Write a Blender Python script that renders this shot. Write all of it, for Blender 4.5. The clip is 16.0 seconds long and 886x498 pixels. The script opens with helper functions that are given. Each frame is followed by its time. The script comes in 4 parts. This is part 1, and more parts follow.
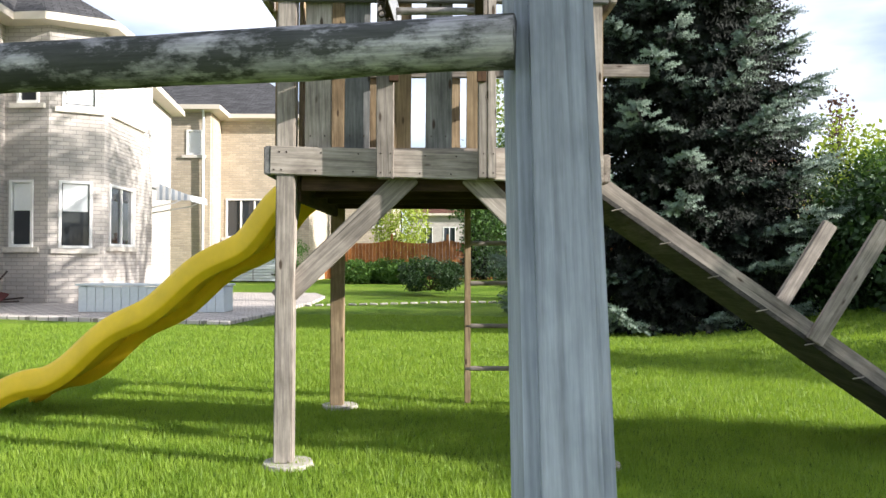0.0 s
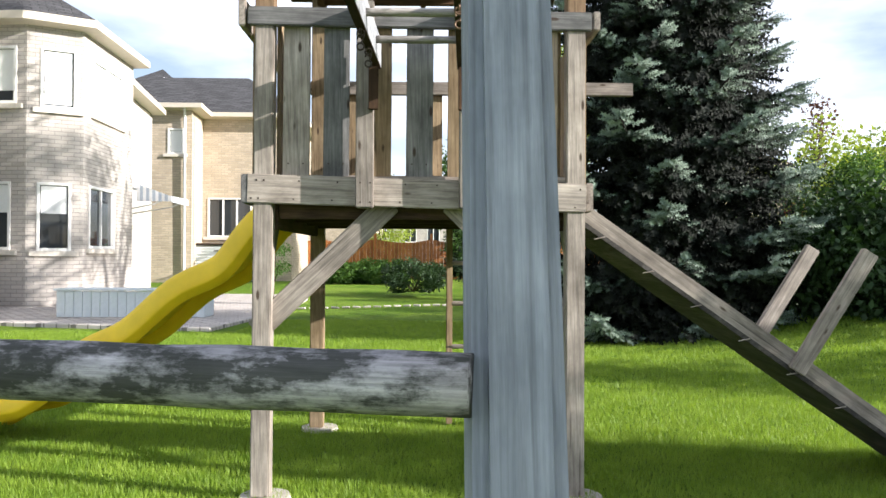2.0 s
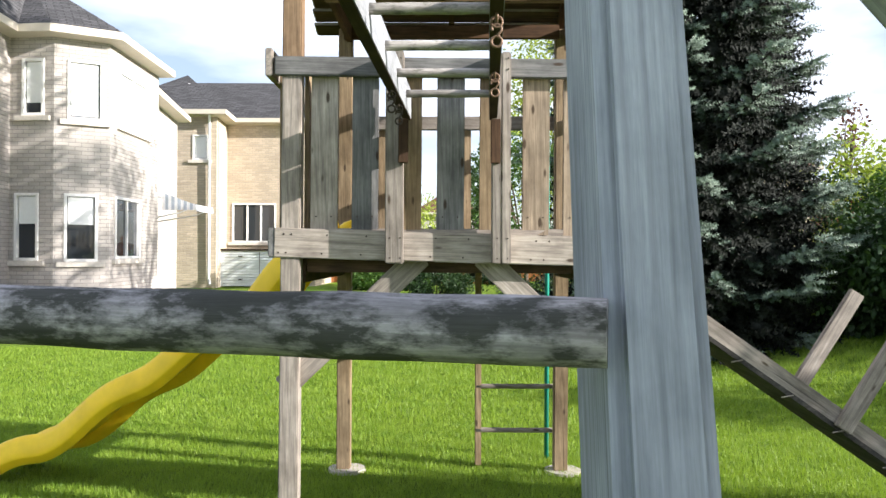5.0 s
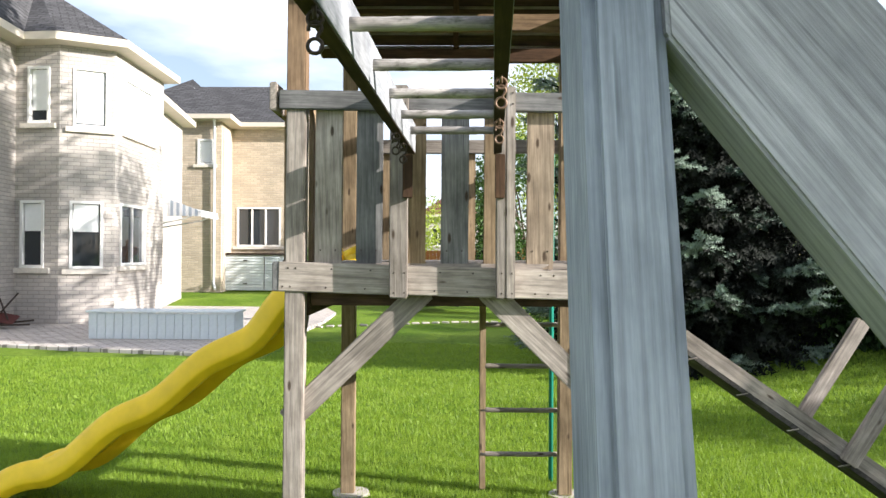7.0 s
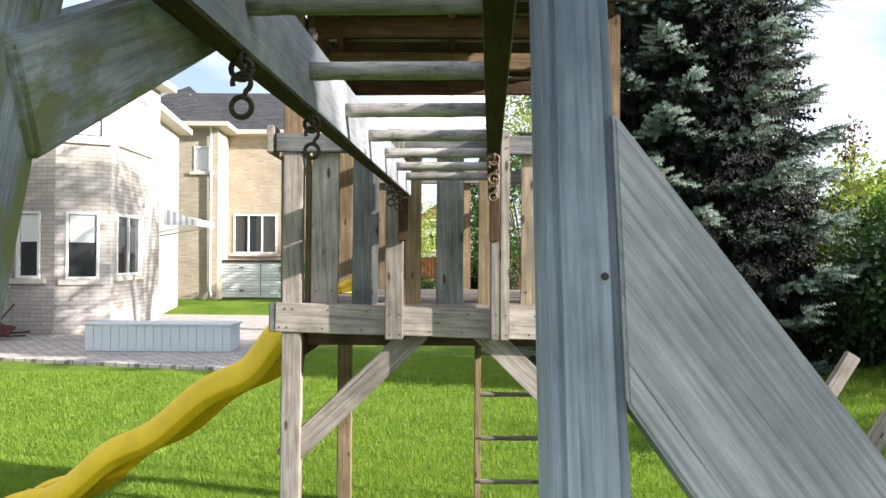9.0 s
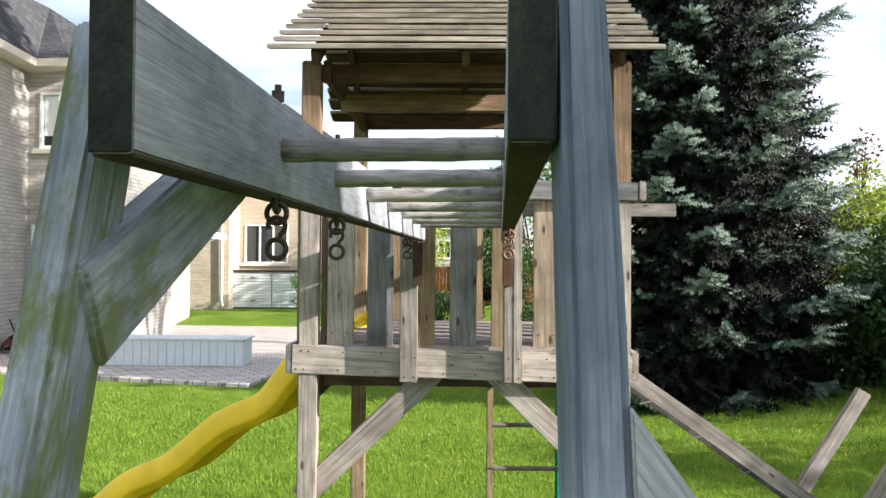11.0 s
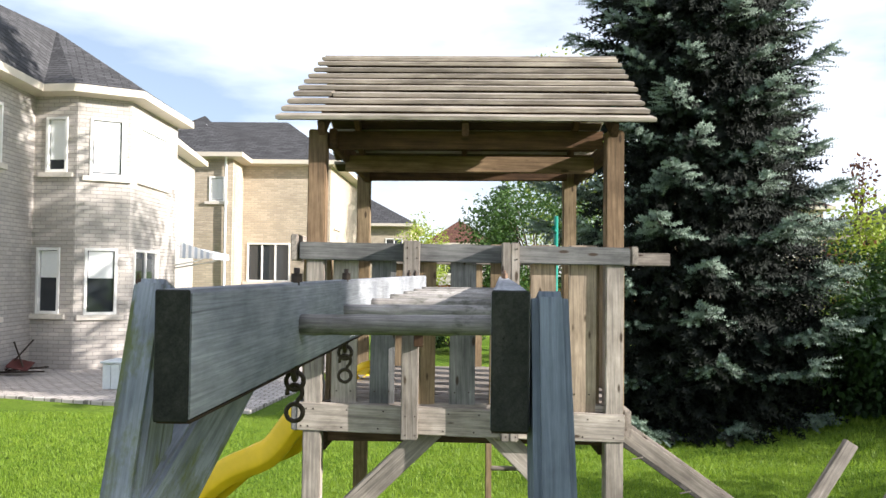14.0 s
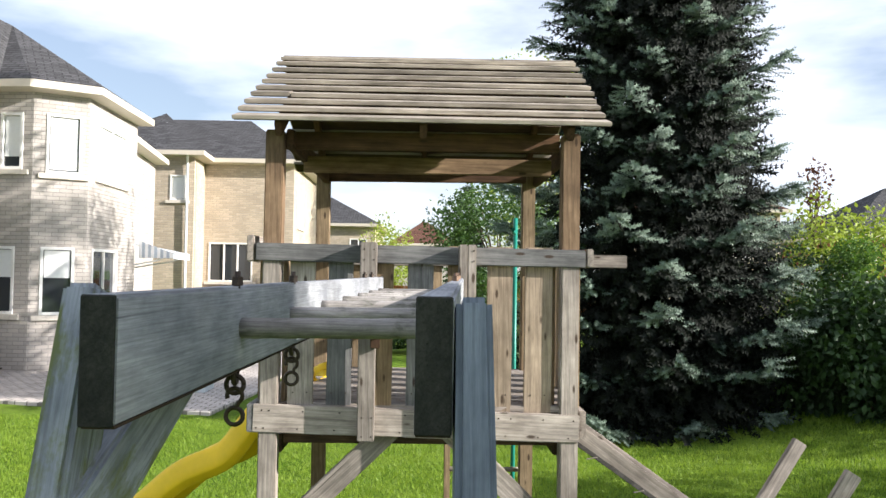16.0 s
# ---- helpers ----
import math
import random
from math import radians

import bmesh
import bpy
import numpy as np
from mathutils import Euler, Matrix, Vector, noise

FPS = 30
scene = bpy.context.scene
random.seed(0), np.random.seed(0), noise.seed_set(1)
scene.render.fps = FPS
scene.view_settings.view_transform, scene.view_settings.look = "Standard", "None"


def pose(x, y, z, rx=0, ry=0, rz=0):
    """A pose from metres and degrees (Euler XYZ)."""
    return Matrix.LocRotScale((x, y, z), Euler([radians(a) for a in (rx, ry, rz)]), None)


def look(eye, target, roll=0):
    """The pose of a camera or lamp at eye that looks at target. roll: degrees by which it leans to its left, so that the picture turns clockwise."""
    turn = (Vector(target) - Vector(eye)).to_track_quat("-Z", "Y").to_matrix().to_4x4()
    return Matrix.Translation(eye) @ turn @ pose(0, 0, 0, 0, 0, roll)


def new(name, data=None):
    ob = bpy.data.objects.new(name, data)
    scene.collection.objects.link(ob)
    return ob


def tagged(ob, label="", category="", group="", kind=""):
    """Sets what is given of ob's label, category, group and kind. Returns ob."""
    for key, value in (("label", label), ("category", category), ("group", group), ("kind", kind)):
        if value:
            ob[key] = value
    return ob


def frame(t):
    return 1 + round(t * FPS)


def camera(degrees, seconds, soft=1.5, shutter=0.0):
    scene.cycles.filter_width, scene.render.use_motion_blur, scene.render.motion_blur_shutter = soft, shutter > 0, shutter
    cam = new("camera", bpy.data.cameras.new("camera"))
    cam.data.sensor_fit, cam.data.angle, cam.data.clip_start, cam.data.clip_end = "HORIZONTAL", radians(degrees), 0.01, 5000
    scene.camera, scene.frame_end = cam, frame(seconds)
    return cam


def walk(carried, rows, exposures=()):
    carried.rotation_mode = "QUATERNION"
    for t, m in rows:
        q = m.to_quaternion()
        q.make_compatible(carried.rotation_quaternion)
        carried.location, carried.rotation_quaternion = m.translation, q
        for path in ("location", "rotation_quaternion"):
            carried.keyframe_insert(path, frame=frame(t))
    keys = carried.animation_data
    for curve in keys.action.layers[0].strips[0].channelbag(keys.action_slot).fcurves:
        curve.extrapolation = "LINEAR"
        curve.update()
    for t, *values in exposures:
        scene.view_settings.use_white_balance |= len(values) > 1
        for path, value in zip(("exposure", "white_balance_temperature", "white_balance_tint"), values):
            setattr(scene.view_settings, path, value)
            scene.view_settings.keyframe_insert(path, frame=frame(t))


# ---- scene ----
cam = camera(58.5, 16.0)
METRES, EYE, TILT, LEAN, TURN = 1.37, 1.0, 0.8, -0.2, 0.0
ROWS = [
    (0.0, 0.0, 0.0, 0.0, 0.0, 0.0, -0.0),
    (0.5, 0.0098, 0.0176, 0.0315, -0.62, -0.11, -0.12),
    (1.0, 0.0144, 0.035, 0.0614, -0.91, -0.19, -0.13),
    (1.5, 0.0139, 0.043, 0.0896, -1.09, -0.28, -0.16),
    (2.0, 0.0125, 0.0437, 0.1199, -1.15, -0.32, -0.12),
    (2.5, 0.0042, 0.0790, 0.1539, -0.69, -0.38, -0.12),
    (3.0, -0.0043, 0.0975, 0.1878, -0.08, -0.43, -0.11),
    (3.5, -0.0032, 0.1065, 0.2148, -0.12, -0.45, -0.06),
    (4.0, -0.0087, 0.1160, 0.2473, 0.0, -0.45, -0.06),
    (6.5, -0.0199, 0.1250, 0.3985, 0.94, -0.48, -0.1),
    (7.0, -0.0168, 0.1267, 0.4264, 0.8, -0.45, -0.13),
    (7.5, -0.013, 0.1123, 0.4642, 0.71, -0.4, -0.15),
    (8.0, -0.013, 0.1065, 0.5044, 0.7, -0.38, -0.15),
    (8.5, -0.0107, 0.1019, 0.5316, 0.52, -0.35, -0.16),
    (11.0, -0.0251, 0.0497, 0.6902, 1.26, 0.1, -0.22),
    (11.5, -0.026, 0.0322, 0.7231, 1.52, 0.2, -0.26),
    (12.0, -0.0258, 0.0102, 0.7605, 1.55, 0.36, -0.3),
    (12.5, -0.025, -0.0131, 0.7946, 1.55, 0.54, -0.34),
    (13.0, -0.0242, -0.0379, 0.8256, 1.55, 0.74, -0.4),
    (13.5, -0.0233, -0.0585, 0.8491, 1.55, 0.91, -0.44),
    (14.0, -0.0202, -0.0642, 0.8654, 1.34, 1.03, -0.45),
    (14.5, -0.0138, -0.067, 0.8689, 0.79, 1.09, -0.5),
    (15.0, -0.0032, -0.0703, 0.8697, -0.1, 1.09, -0.58),
    (15.5, 0.0023, -0.0712, 0.8699, -0.63, 1.09, -0.63),
    (16.0, 0.0078, -0.072, 0.8698, -1.19, 1.09, -0.68),
]
walk(cam, [(t, pose(0, 0, EYE, TILT, LEAN, TURN) @ pose(METRES * x, METRES * y, METRES * z, 90 + pitch, roll, yaw)) for t, x, y, z, yaw, pitch, roll in ROWS], exposures=((0.0, 0.69, 6300, 12), (3.0, 0.79, 6300, 12), (7.0, 0.79, 6300, 12), (12.0, 0.77, 6300, 12), (16.0, 0.60, 6300, 12)))

# ---- world, sun ----
SUN_AZ = math.atan2(0.957, -0.290)
SUN_EL = radians(21)
SUN_WAY = Vector((math.sin(SUN_AZ) * math.cos(SUN_EL), math.cos(SUN_AZ) * math.cos(SUN_EL), math.sin(SUN_EL)))
world = bpy.data.worlds.new("sky")
scene.world = world
world.use_nodes = True
wn, wl = world.node_tree.nodes, world.node_tree.links
wn.clear()
w_out, w_bg, w_sky = wn.new("ShaderNodeOutputWorld"), wn.new("ShaderNodeBackground"), wn.new("ShaderNodeTexSky")
w_sky.sky_type, w_sky.sun_disc = "NISHITA", False
w_sky.sun_elevation, w_sky.sun_rotation = SUN_EL, SUN_AZ
w_sky.air_density, w_sky.dust_density, w_sky.ozone_density = 1.0, 0.6, 1.5
w_co, w_map, w_noise, w_ramp, w_mix = (wn.new(k) for k in ("ShaderNodeTexCoord", "ShaderNodeMapping", "ShaderNodeTexNoise", "ShaderNodeValToRGB", "ShaderNodeMix"))
w_map.inputs["Scale"].default_value = (-1.3, 1.3, 4.5)
w_map.inputs["Location"].default_value = (0.35, 0.1, 0.2)
w_noise.inputs["Scale"].default_value, w_noise.inputs["Detail"].default_value, w_noise.inputs["Roughness"].default_value = 1.7, 7, 0.5
w_ramp.color_ramp.elements[0].position, w_ramp.color_ramp.elements[1].position = 0.42, 0.61
w_ramp.color_ramp.elements[0].color = (0.22, 0.22, 0.22, 1)
w_mix.data_type = "RGBA"
w_mix.inputs[7].default_value = (8.9, 9.5, 10.7, 1)
wl.new(w_co.outputs["Generated"], w_map.inputs["Vector"])
wl.new(w_map.outputs["Vector"], w_noise.inputs["Vector"])
wl.new(w_noise.outputs["Fac"], w_ramp.inputs["Fac"])
wl.new(w_ramp.outputs["Color"], w_mix.inputs[0])
wl.new(w_sky.outputs["Color"], w_mix.inputs[6])
wl.new(w_mix.outputs[2], w_bg.inputs["Color"])
w_bg.inputs["Strength"].default_value = 0.097
wl.new(w_bg.outputs["Background"], w_out.inputs["Surface"])
sun = new("sun", bpy.data.lights.new("sun", "SUN"))
sun.data.energy, sun.data.angle, sun.data.color = 7.4, radians(0.55), (1.0, 0.95, 0.88)
sun.matrix_world = look(SUN_WAY * 60, (0, 0, 0))


# ---- materials ----
class Mat:
    """A small wrapper for building node materials."""

    def __init__(self, name, rough=0.8, metal=0.0, spec=0.3):
        self.m = bpy.data.materials.new(name)
        self.m.use_nodes = True
        self.n, self.l = self.m.node_tree.nodes, self.m.node_tree.links
        self.b = self.n["Principled BSDF"]
        self.b.inputs["Roughness"].default_value = rough
        self.b.inputs["Metallic"].default_value = metal
        self.b.inputs["Specular IOR Level"].default_value = spec

    def node(self, kind, **values):
        nd = self.n.new(kind)
        for key, value in values.items():
            nd.inputs[key].default_value = value
        return nd

    def coords(self, scale=(1, 1, 1), which="Object", shift=None):
        co, mp = self.n.new("ShaderNodeTexCoord"), self.n.new("ShaderNodeMapping")
        mp.inputs["Scale"].default_value = scale
        self.l.new(co.outputs[which], mp.inputs["Vector"])
        if shift is not None:
            info, mul = self.n.new("ShaderNodeObjectInfo"), self.n.new("ShaderNodeVectorMath")
            mul.operation = "MULTIPLY"
            mul.inputs[1].default_value = (shift, shift * 0.7, shift * 0.4)
            self.l.new(info.outputs["Random"], mul.inputs[0])
            self.l.new(mul.outputs["Vector"], mp.inputs["Location"])
        return mp.outputs["Vector"]

    def noise(self, vec, scale=5, detail=5, rough=0.6, distort=0.0):
        nd = self.node("ShaderNodeTexNoise", Scale=scale, Detail=detail, Roughness=rough, Distortion=distort)
        self.l.new(vec, nd.inputs["Vector"])
        return nd.outputs["Fac"]

    def ramp(self, fac, *stops):
        nd = self.n.new("ShaderNodeValToRGB")
        els = nd.color_ramp.elements
        while len(els) < len(stops):
            els.new(0.5)
        for el, (p, c) in zip(els, stops):
            el.position = p
            el.color = (*c, 1) if isinstance(c, tuple) else (c, c, c, 1)
        self.l.new(fac, nd.inputs["Fac"])
        return nd.outputs["Color"]

    def mix(self, fac, a, b, how="MIX"):
        nd = self.n.new("ShaderNodeMix")
        nd.data_type, nd.blend_type = "RGBA", how
        for sock, val in ((0, fac), (6, a), (7, b)):
            if isinstance(val, (int, float)):
                nd.inputs[sock].default_value = val if sock == 0 else (val, val, val, 1)
            elif isinstance(val, tuple):
                nd.inputs[sock].default_value = (*val, 1)
            else:
                self.l.new(val, nd.inputs[sock])
        return nd.outputs[2]

    def colour(self, out):
        if isinstance(out, tuple):
            self.b.inputs["Base Color"].default_value = (*out, 1)
        else:
            self.l.new(out, self.b.inputs["Base Color"])
        return self

    def bump(self, height, strength=0.3, dist=0.01):
        nd = self.node("ShaderNodeBump", Strength=strength, Distance=dist)
        self.l.new(height, nd.inputs["Height"])
        self.l.new(nd.outputs["Normal"], self.b.inputs["Normal"])
        return self

    def random(self):
        return self.n.new("ShaderNodeObjectInfo").outputs["Random"]

    def island(self):
        return self.n.new("ShaderNodeNewGeometry").outputs["Random Per Island"]


def wood(name, light, dark, moss=None, size=1.0, knots=True, cover=0.5, contrast=1.0, figure=0.35, streak=0.55, arch=0.0, tip=None):
    """Weathered sawn timber: grain along the piece's own x axis, knots, checks, blotches. size: how fine the figure is."""
    k = Mat(name, rough=0.85, spec=0.2)
    q = size
    v = k.coords((0.65 * q, 11 * q, 11 * q), shift=30.0)
    rings = k.node("ShaderNodeTexWave", Scale=1.6, Distortion=10.0, Detail=3.0)
    rings.wave_type, rings.bands_direction = "BANDS", "DIAGONAL"
    rings.inputs["Detail Scale"].default_value = 0.6
    if arch:
        rings.wave_type, rings.rings_direction = "RINGS", "X"
        rings.inputs["Scale"].default_value, rings.inputs["Distortion"].default_value, rings.inputs["Detail Scale"].default_value = 1.0, 8.0, 0.35
        v = k.coords((2.0, 46 * arch, 46 * arch))
        v.node.inputs["Location"].default_value = (0.3, 0.9 * arch, 1.7 * arch)
    k.l.new(v, rings.inputs["Vector"])
    grain = k.noise(k.coords((1.4 * q, 55 * q, 55 * q), shift=13.0), 1.0, 5, 0.62, 0.8)
    fine = k.noise(k.coords((6 * q, 150 * q, 150 * q), shift=17.0), 1.0, 4, 0.7)
    blotch = k.noise(k.coords((3.0 * q, 6 * q, 6 * q), shift=23.0), 1.5, 5, 0.65)
    grime = k.noise(k.coords((1.6, 2.5, 2.5), shift=61.0), 1.7, 4, 0.6)
    base = k.ramp(blotch, (0.32, dark), (0.68, light))
    lo = 1 - 0.34 * contrast
    c = k.mix(figure, base, k.ramp(rings.outputs["Fac"], (0.04, lo - 0.1), (0.38, 1.05)), "MULTIPLY")
    c = k.mix(streak, c, k.ramp(grain, (0.32, lo), (0.60, 1.08)), "MULTIPLY")
    c = k.mix(0.9, c, k.ramp(fine, (0.30, 1 - 0.38 * contrast), (0.66, 1.12)), "MULTIPLY")
    c = k.mix(0.8, c, k.ramp(grime, (0.32, 0.62), (0.62, 1.06)), "MULTIPLY")
    crack = k.noise(k.coords((1.3 * q, 60 * q, 60 * q), shift=77.0), 1.0, 2, 0.5)
    c = k.mix(k.ramp(crack, (0.70, 0.0), (0.76, 0.75)), c, tuple(x * 0.28 for x in dark))
    c = k.mix(1.0, c, k.ramp(k.random(), (0.0, 0.74), (1.0, 1.16)), "MULTIPLY")
    if knots:
        vo = k.node("ShaderNodeTexVoronoi", Scale=1.0)
        k.l.new(k.coords((5.0, 15, 15), shift=41.0), vo.inputs["Vector"])
        kn = k.ramp(vo.outputs["Distance"], (0.085, 0.9), (0.15, 0.0))
        c = k.mix(kn, c, (0.05, 0.032, 0.02))
    if moss:
        mo = k.ramp(k.noise(k.coords((4.5 * q, 10 * q, 10 * q), shift=9.0), 1.3, 6, 0.7), (cover - 0.05, 0.0), (cover + 0.08, 0.90))
        c = k.mix(mo, c, moss)
    if tip:
        # darker stretch towards the piece's upper end, with a ragged edge
        sep = k.n.new("ShaderNodeSeparateXYZ")
        k.l.new(k.coords(), sep.inputs[0])
        rag = k.node("ShaderNodeMath")
        rag.operation = "MULTIPLY_ADD"
        k.l.new(k.noise(k.coords((3, 14, 14)), 2.0, 4, 0.6), rag.inputs[0])
        rag.inputs[1].default_value = 0.35
        k.l.new(sep.outputs["X"], rag.inputs[2])
        c = k.mix(k.ramp(rag.outputs[0], (tip[0], 0.0), (tip[1], 0.85)), c, k.mix(1.0, c, tip[2], "MULTIPLY"))
    k.colour(c)
    k.bump(k.mix(0.5, fine, grain), 0.45, 0.0016)
    return k.m


WOOD = wood("weathered_timber", (0.47, 0.41, 0.35), (0.25, 0.212, 0.178))
WOOD_TAN = wood("tan_timber", (0.44, 0.345, 0.25), (0.25, 0.19, 0.135))
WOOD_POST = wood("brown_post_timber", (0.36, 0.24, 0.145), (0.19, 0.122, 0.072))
# brown with shade put into it, for the roof frame and the brackets
WOOD_SHADE_BROWN = wood("shade_brown_timber", (0.145, 0.080, 0.043), (0.068, 0.038, 0.022))
# ramp planks: the shadow under the ramp is put into their dark colour
WOOD_PLANK_SHADE = wood("shaded_plank_timber", (0.11, 0.10, 0.09), (0.05, 0.047, 0.042))
WOOD_PALE = wood("pale_timber", (0.66, 0.655, 0.65), (0.42, 0.42, 0.425), size=2.6, knots=False, contrast=0.8, figure=0.36, streak=0.25, arch=0.9)
# underside timber: the shade below deck, roof and beams is in this colour
WOOD_SHADED = wood("shaded_underside_timber", (0.10, 0.062, 0.038), (0.040, 0.026, 0.018), knots=False)
WOOD_GREY = wood("grey_timber", (0.31, 0.30, 0.285), (0.155, 0.152, 0.148))
WOOD_WARM = wood("honey_timber", (0.45, 0.335, 0.205), (0.27, 0.19, 0.11))
WOOD_LEG = wood("bleached_timber", (0.44, 0.47, 0.51), (0.265, 0.29, 0.325), size=2.2, knots=False, contrast=0.75, figure=0.38, streak=0.16, arch=1.7, tip=(0.72, 1.0, (0.42, 0.47, 0.53)))
WOOD_BEAM = wood("bleached_beam_timber", (0.50, 0.505, 0.515), (0.27, 0.28, 0.30), size=1.5, knots=False, contrast=0.9, figure=0.25, streak=0.25, arch=1.4)
WOOD_MOSS = wood("mossy_timber", (0.47, 0.50, 0.545), (0.23, 0.25, 0.285), moss=(0.15, 0.17, 0.06), size=1.4, knots=False, cover=0.53, figure=0.4, streak=0.3)
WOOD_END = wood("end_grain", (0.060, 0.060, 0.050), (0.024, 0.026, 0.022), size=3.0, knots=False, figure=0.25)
LOG = wood("lichen_log", (0.62, 0.59, 0.60), (0.25, 0.24, 0.245), moss=(0.030, 0.033, 0.026), size=4.0, knots=False, cover=0.465)
BAR_LOG = wood("worn_rung", (0.50, 0.46, 0.42), (0.27, 0.245, 0.22), moss=(0.10, 0.10, 0.075), size=2.5, knots=False, cover=0.60)
ROOF_WOOD = wood("roof_timber", (0.54, 0.47, 0.385), (0.31, 0.265, 0.215), knots=False)


def plain(name, col, rough=0.5, metal=0.0, vary=0.12, scale=30, bump=0.1):
    k = Mat(name, rough, metal)
    n = k.noise(k.coords(), scale, 4, 0.6)
    lo, hi = tuple(c * (1 - vary) for c in col), tuple(min(1, c * (1 + vary)) for c in col)
    k.colour(k.ramp(n, (0.3, lo), (0.7, hi)))
    if bump:
        k.bump(n, bump, 0.002)
    return k.m


YELLOW = plain("yellow_plastic", (0.87, 0.575, 0.018), 0.38, 0, 0.10, 5, 0.03)
IRON = plain("rusty_iron", (0.06, 0.045, 0.035), 0.55, 0.6, 0.4, 90, 0.3)
STEEL = plain("rusted_steel", (0.17, 0.11, 0.075), 0.5, 0.5, 0.25, 90, 0.2)
GREEN_METAL = plain("green_painted_metal", (0.02, 0.22, 0.16), 0.35, 0.0, 0.1, 20, 0)
CONCRETE = plain("concrete_pad", (0.42, 0.38, 0.33), 0.9, 0, 0.2, 30, 0.3)
WHITE = plain("white_paint", (0.80, 0.79, 0.76), 0.5, 0, 0.04, 8, 0.05)
FRAME_W = plain("window_vinyl", (0.82, 0.80, 0.76), 0.4, 0, 0.03, 8, 0)
STONE = plain("sill_stone", (0.66, 0.60, 0.52), 0.85, 0, 0.1, 14, 0.2)
BLIND_GLARE = plain("white_blind_glare", (0.80, 0.80, 0.78), 0.6, 0, 0.03, 12, 0)
# near-black for the blocks behind windows, painting the gloom of unlit rooms
UNLIT_ROOM = plain("unlit_interior", (0.035, 0.032, 0.03), 0.8, 0, 0.3, 2, 0)
SOFFIT = plain("cream_aluminium", (0.62, 0.55, 0.45), 0.5, 0, 0.05, 5, 0)
PLANTER_M = plain("painted_planter", (0.62, 0.66, 0.66), 0.6, 0, 0.06, 12, 0.1)


def brick_mat(name, a, b, mortar):
    k = Mat(name, 0.9, spec=0.15)
    br = k.node("ShaderNodeTexBrick", Scale=1.0)
    br.inputs["Color1"].default_value, br.inputs["Color2"].default_value, br.inputs["Mortar"].default_value = (*a, 1), (*b, 1), (*mortar, 1)
    br.inputs["Brick Width"].default_value, br.inputs["Row Height"].default_value, br.inputs["Mortar Size"].default_value = 0.25, 0.085, 0.007
    br.inputs["Bias"].default_value = 0.1
    k.l.new(k.coords(which="UV"), br.inputs["Vector"])
    n = k.ramp(k.noise(k.coords(), 1.1, 4, 0.6), (0.3, 0.88), (0.7, 1.08))
    k.colour(k.mix(1.0, br.outputs["Color"], n, "MULTIPLY"))
    k.bump(k.mix(1.0, k.ramp(br.outputs["Fac"], (0.0, 1.0), (1.0, 0.0)), k.ramp(k.noise(k.coords(), 60, 3, 0.6), (0.2, 0.8), (0.8, 1.0)), "MULTIPLY"), 0.8, 0.012)
    return k.m


BRICK_A = brick_mat("buff_brick", (0.53, 0.48, 0.43), (0.43, 0.39, 0.35), (0.31, 0.29, 0.27))
BRICK_B = brick_mat("tan_brick", (0.57, 0.475, 0.36), (0.46, 0.38, 0.285), (0.38, 0.34, 0.28))


def shingle_mat(name, col):
    k = Mat(name, 0.95, spec=0.1)
    br = k.node("ShaderNodeTexBrick", Scale=1.0)
    lo = tuple(c * 0.6 for c in col)
    br.inputs["Color1"].default_value, br.inputs["Color2"].default_value, br.inputs["Mortar"].default_value = (*col, 1), (*lo, 1), (*(c * 0.3 for c in col), 1)
    br.inputs["Brick Width"].default_value, br.inputs["Row Height"].default_value, br.inputs["Mortar Size"].default_value = 0.32, 0.14, 0.012
    k.l.new(k.coords(which="UV"), br.inputs["Vector"])
    n = k.ramp(k.noise(k.coords(), 40, 4, 0.7), (0.3, 0.7), (0.7, 1.25))
    k.colour(k.mix(1.0, br.outputs["Color"], n, "MULTIPLY"))
    k.bump(br.outputs["Fac"], 0.8, -0.02)
    return k.m


SHINGLE = shingle_mat("grey_shingles", (0.10, 0.098, 0.10))
SHINGLE_RED = shingle_mat("brown_shingles", (0.17, 0.085, 0.06))


def glass_mat():
    k = Mat("window_glass", 0.04, spec=0.7)
    k.colour((0.03, 0.035, 0.04))
    return k.m


GLASS = glass_mat()


def leaf_mat(name, dark, light, rough=0.6, through_=0.25, clump=4.0):
    k = Mat(name, rough, spec=0.25)
    patch = k.ramp(k.noise(k.coords(), clump, 3, 0.6), (0.36, 0.0), (0.64, 1.0))
    k.colour(k.mix(k.mix(0.55, k.island(), patch), dark, light))
    tr = k.node("ShaderNodeBsdfTranslucent")
    tr.inputs["Color"].default_value = (light[0] * 1.3, light[1] * 1.4, light[2] * 0.8, 1)
    mx = k.n.new("ShaderNodeMixShader")
    mx.inputs[0].default_value = through_
    out = k.n["Material Output"]
    k.l.new(k.b.outputs[0], mx.inputs[1])
    k.l.new(tr.outputs[0], mx.inputs[2])
    k.l.new(mx.outputs[0], out.inputs["Surface"])
    return k.m


NEEDLES = leaf_mat("blue_spruce_needles", (0.005, 0.013, 0.008), (0.055, 0.085, 0.060), 0.55, 0.03, 4.0)
TIP_NEEDLES = leaf_mat("pale_tip_needles", (0.045, 0.076, 0.056), (0.25, 0.318, 0.245), 0.5, 0.04, 3.0)
SHADE_NEEDLES = leaf_mat("shaded_inner_needles", (0.004, 0.006, 0.004), (0.012, 0.016, 0.010), 0.8, 0.0)
LEAF_DARK = leaf_mat("dark_leaves", (0.006, 0.020, 0.007), (0.050, 0.095, 0.028), 0.5, 0.12, 2.2)
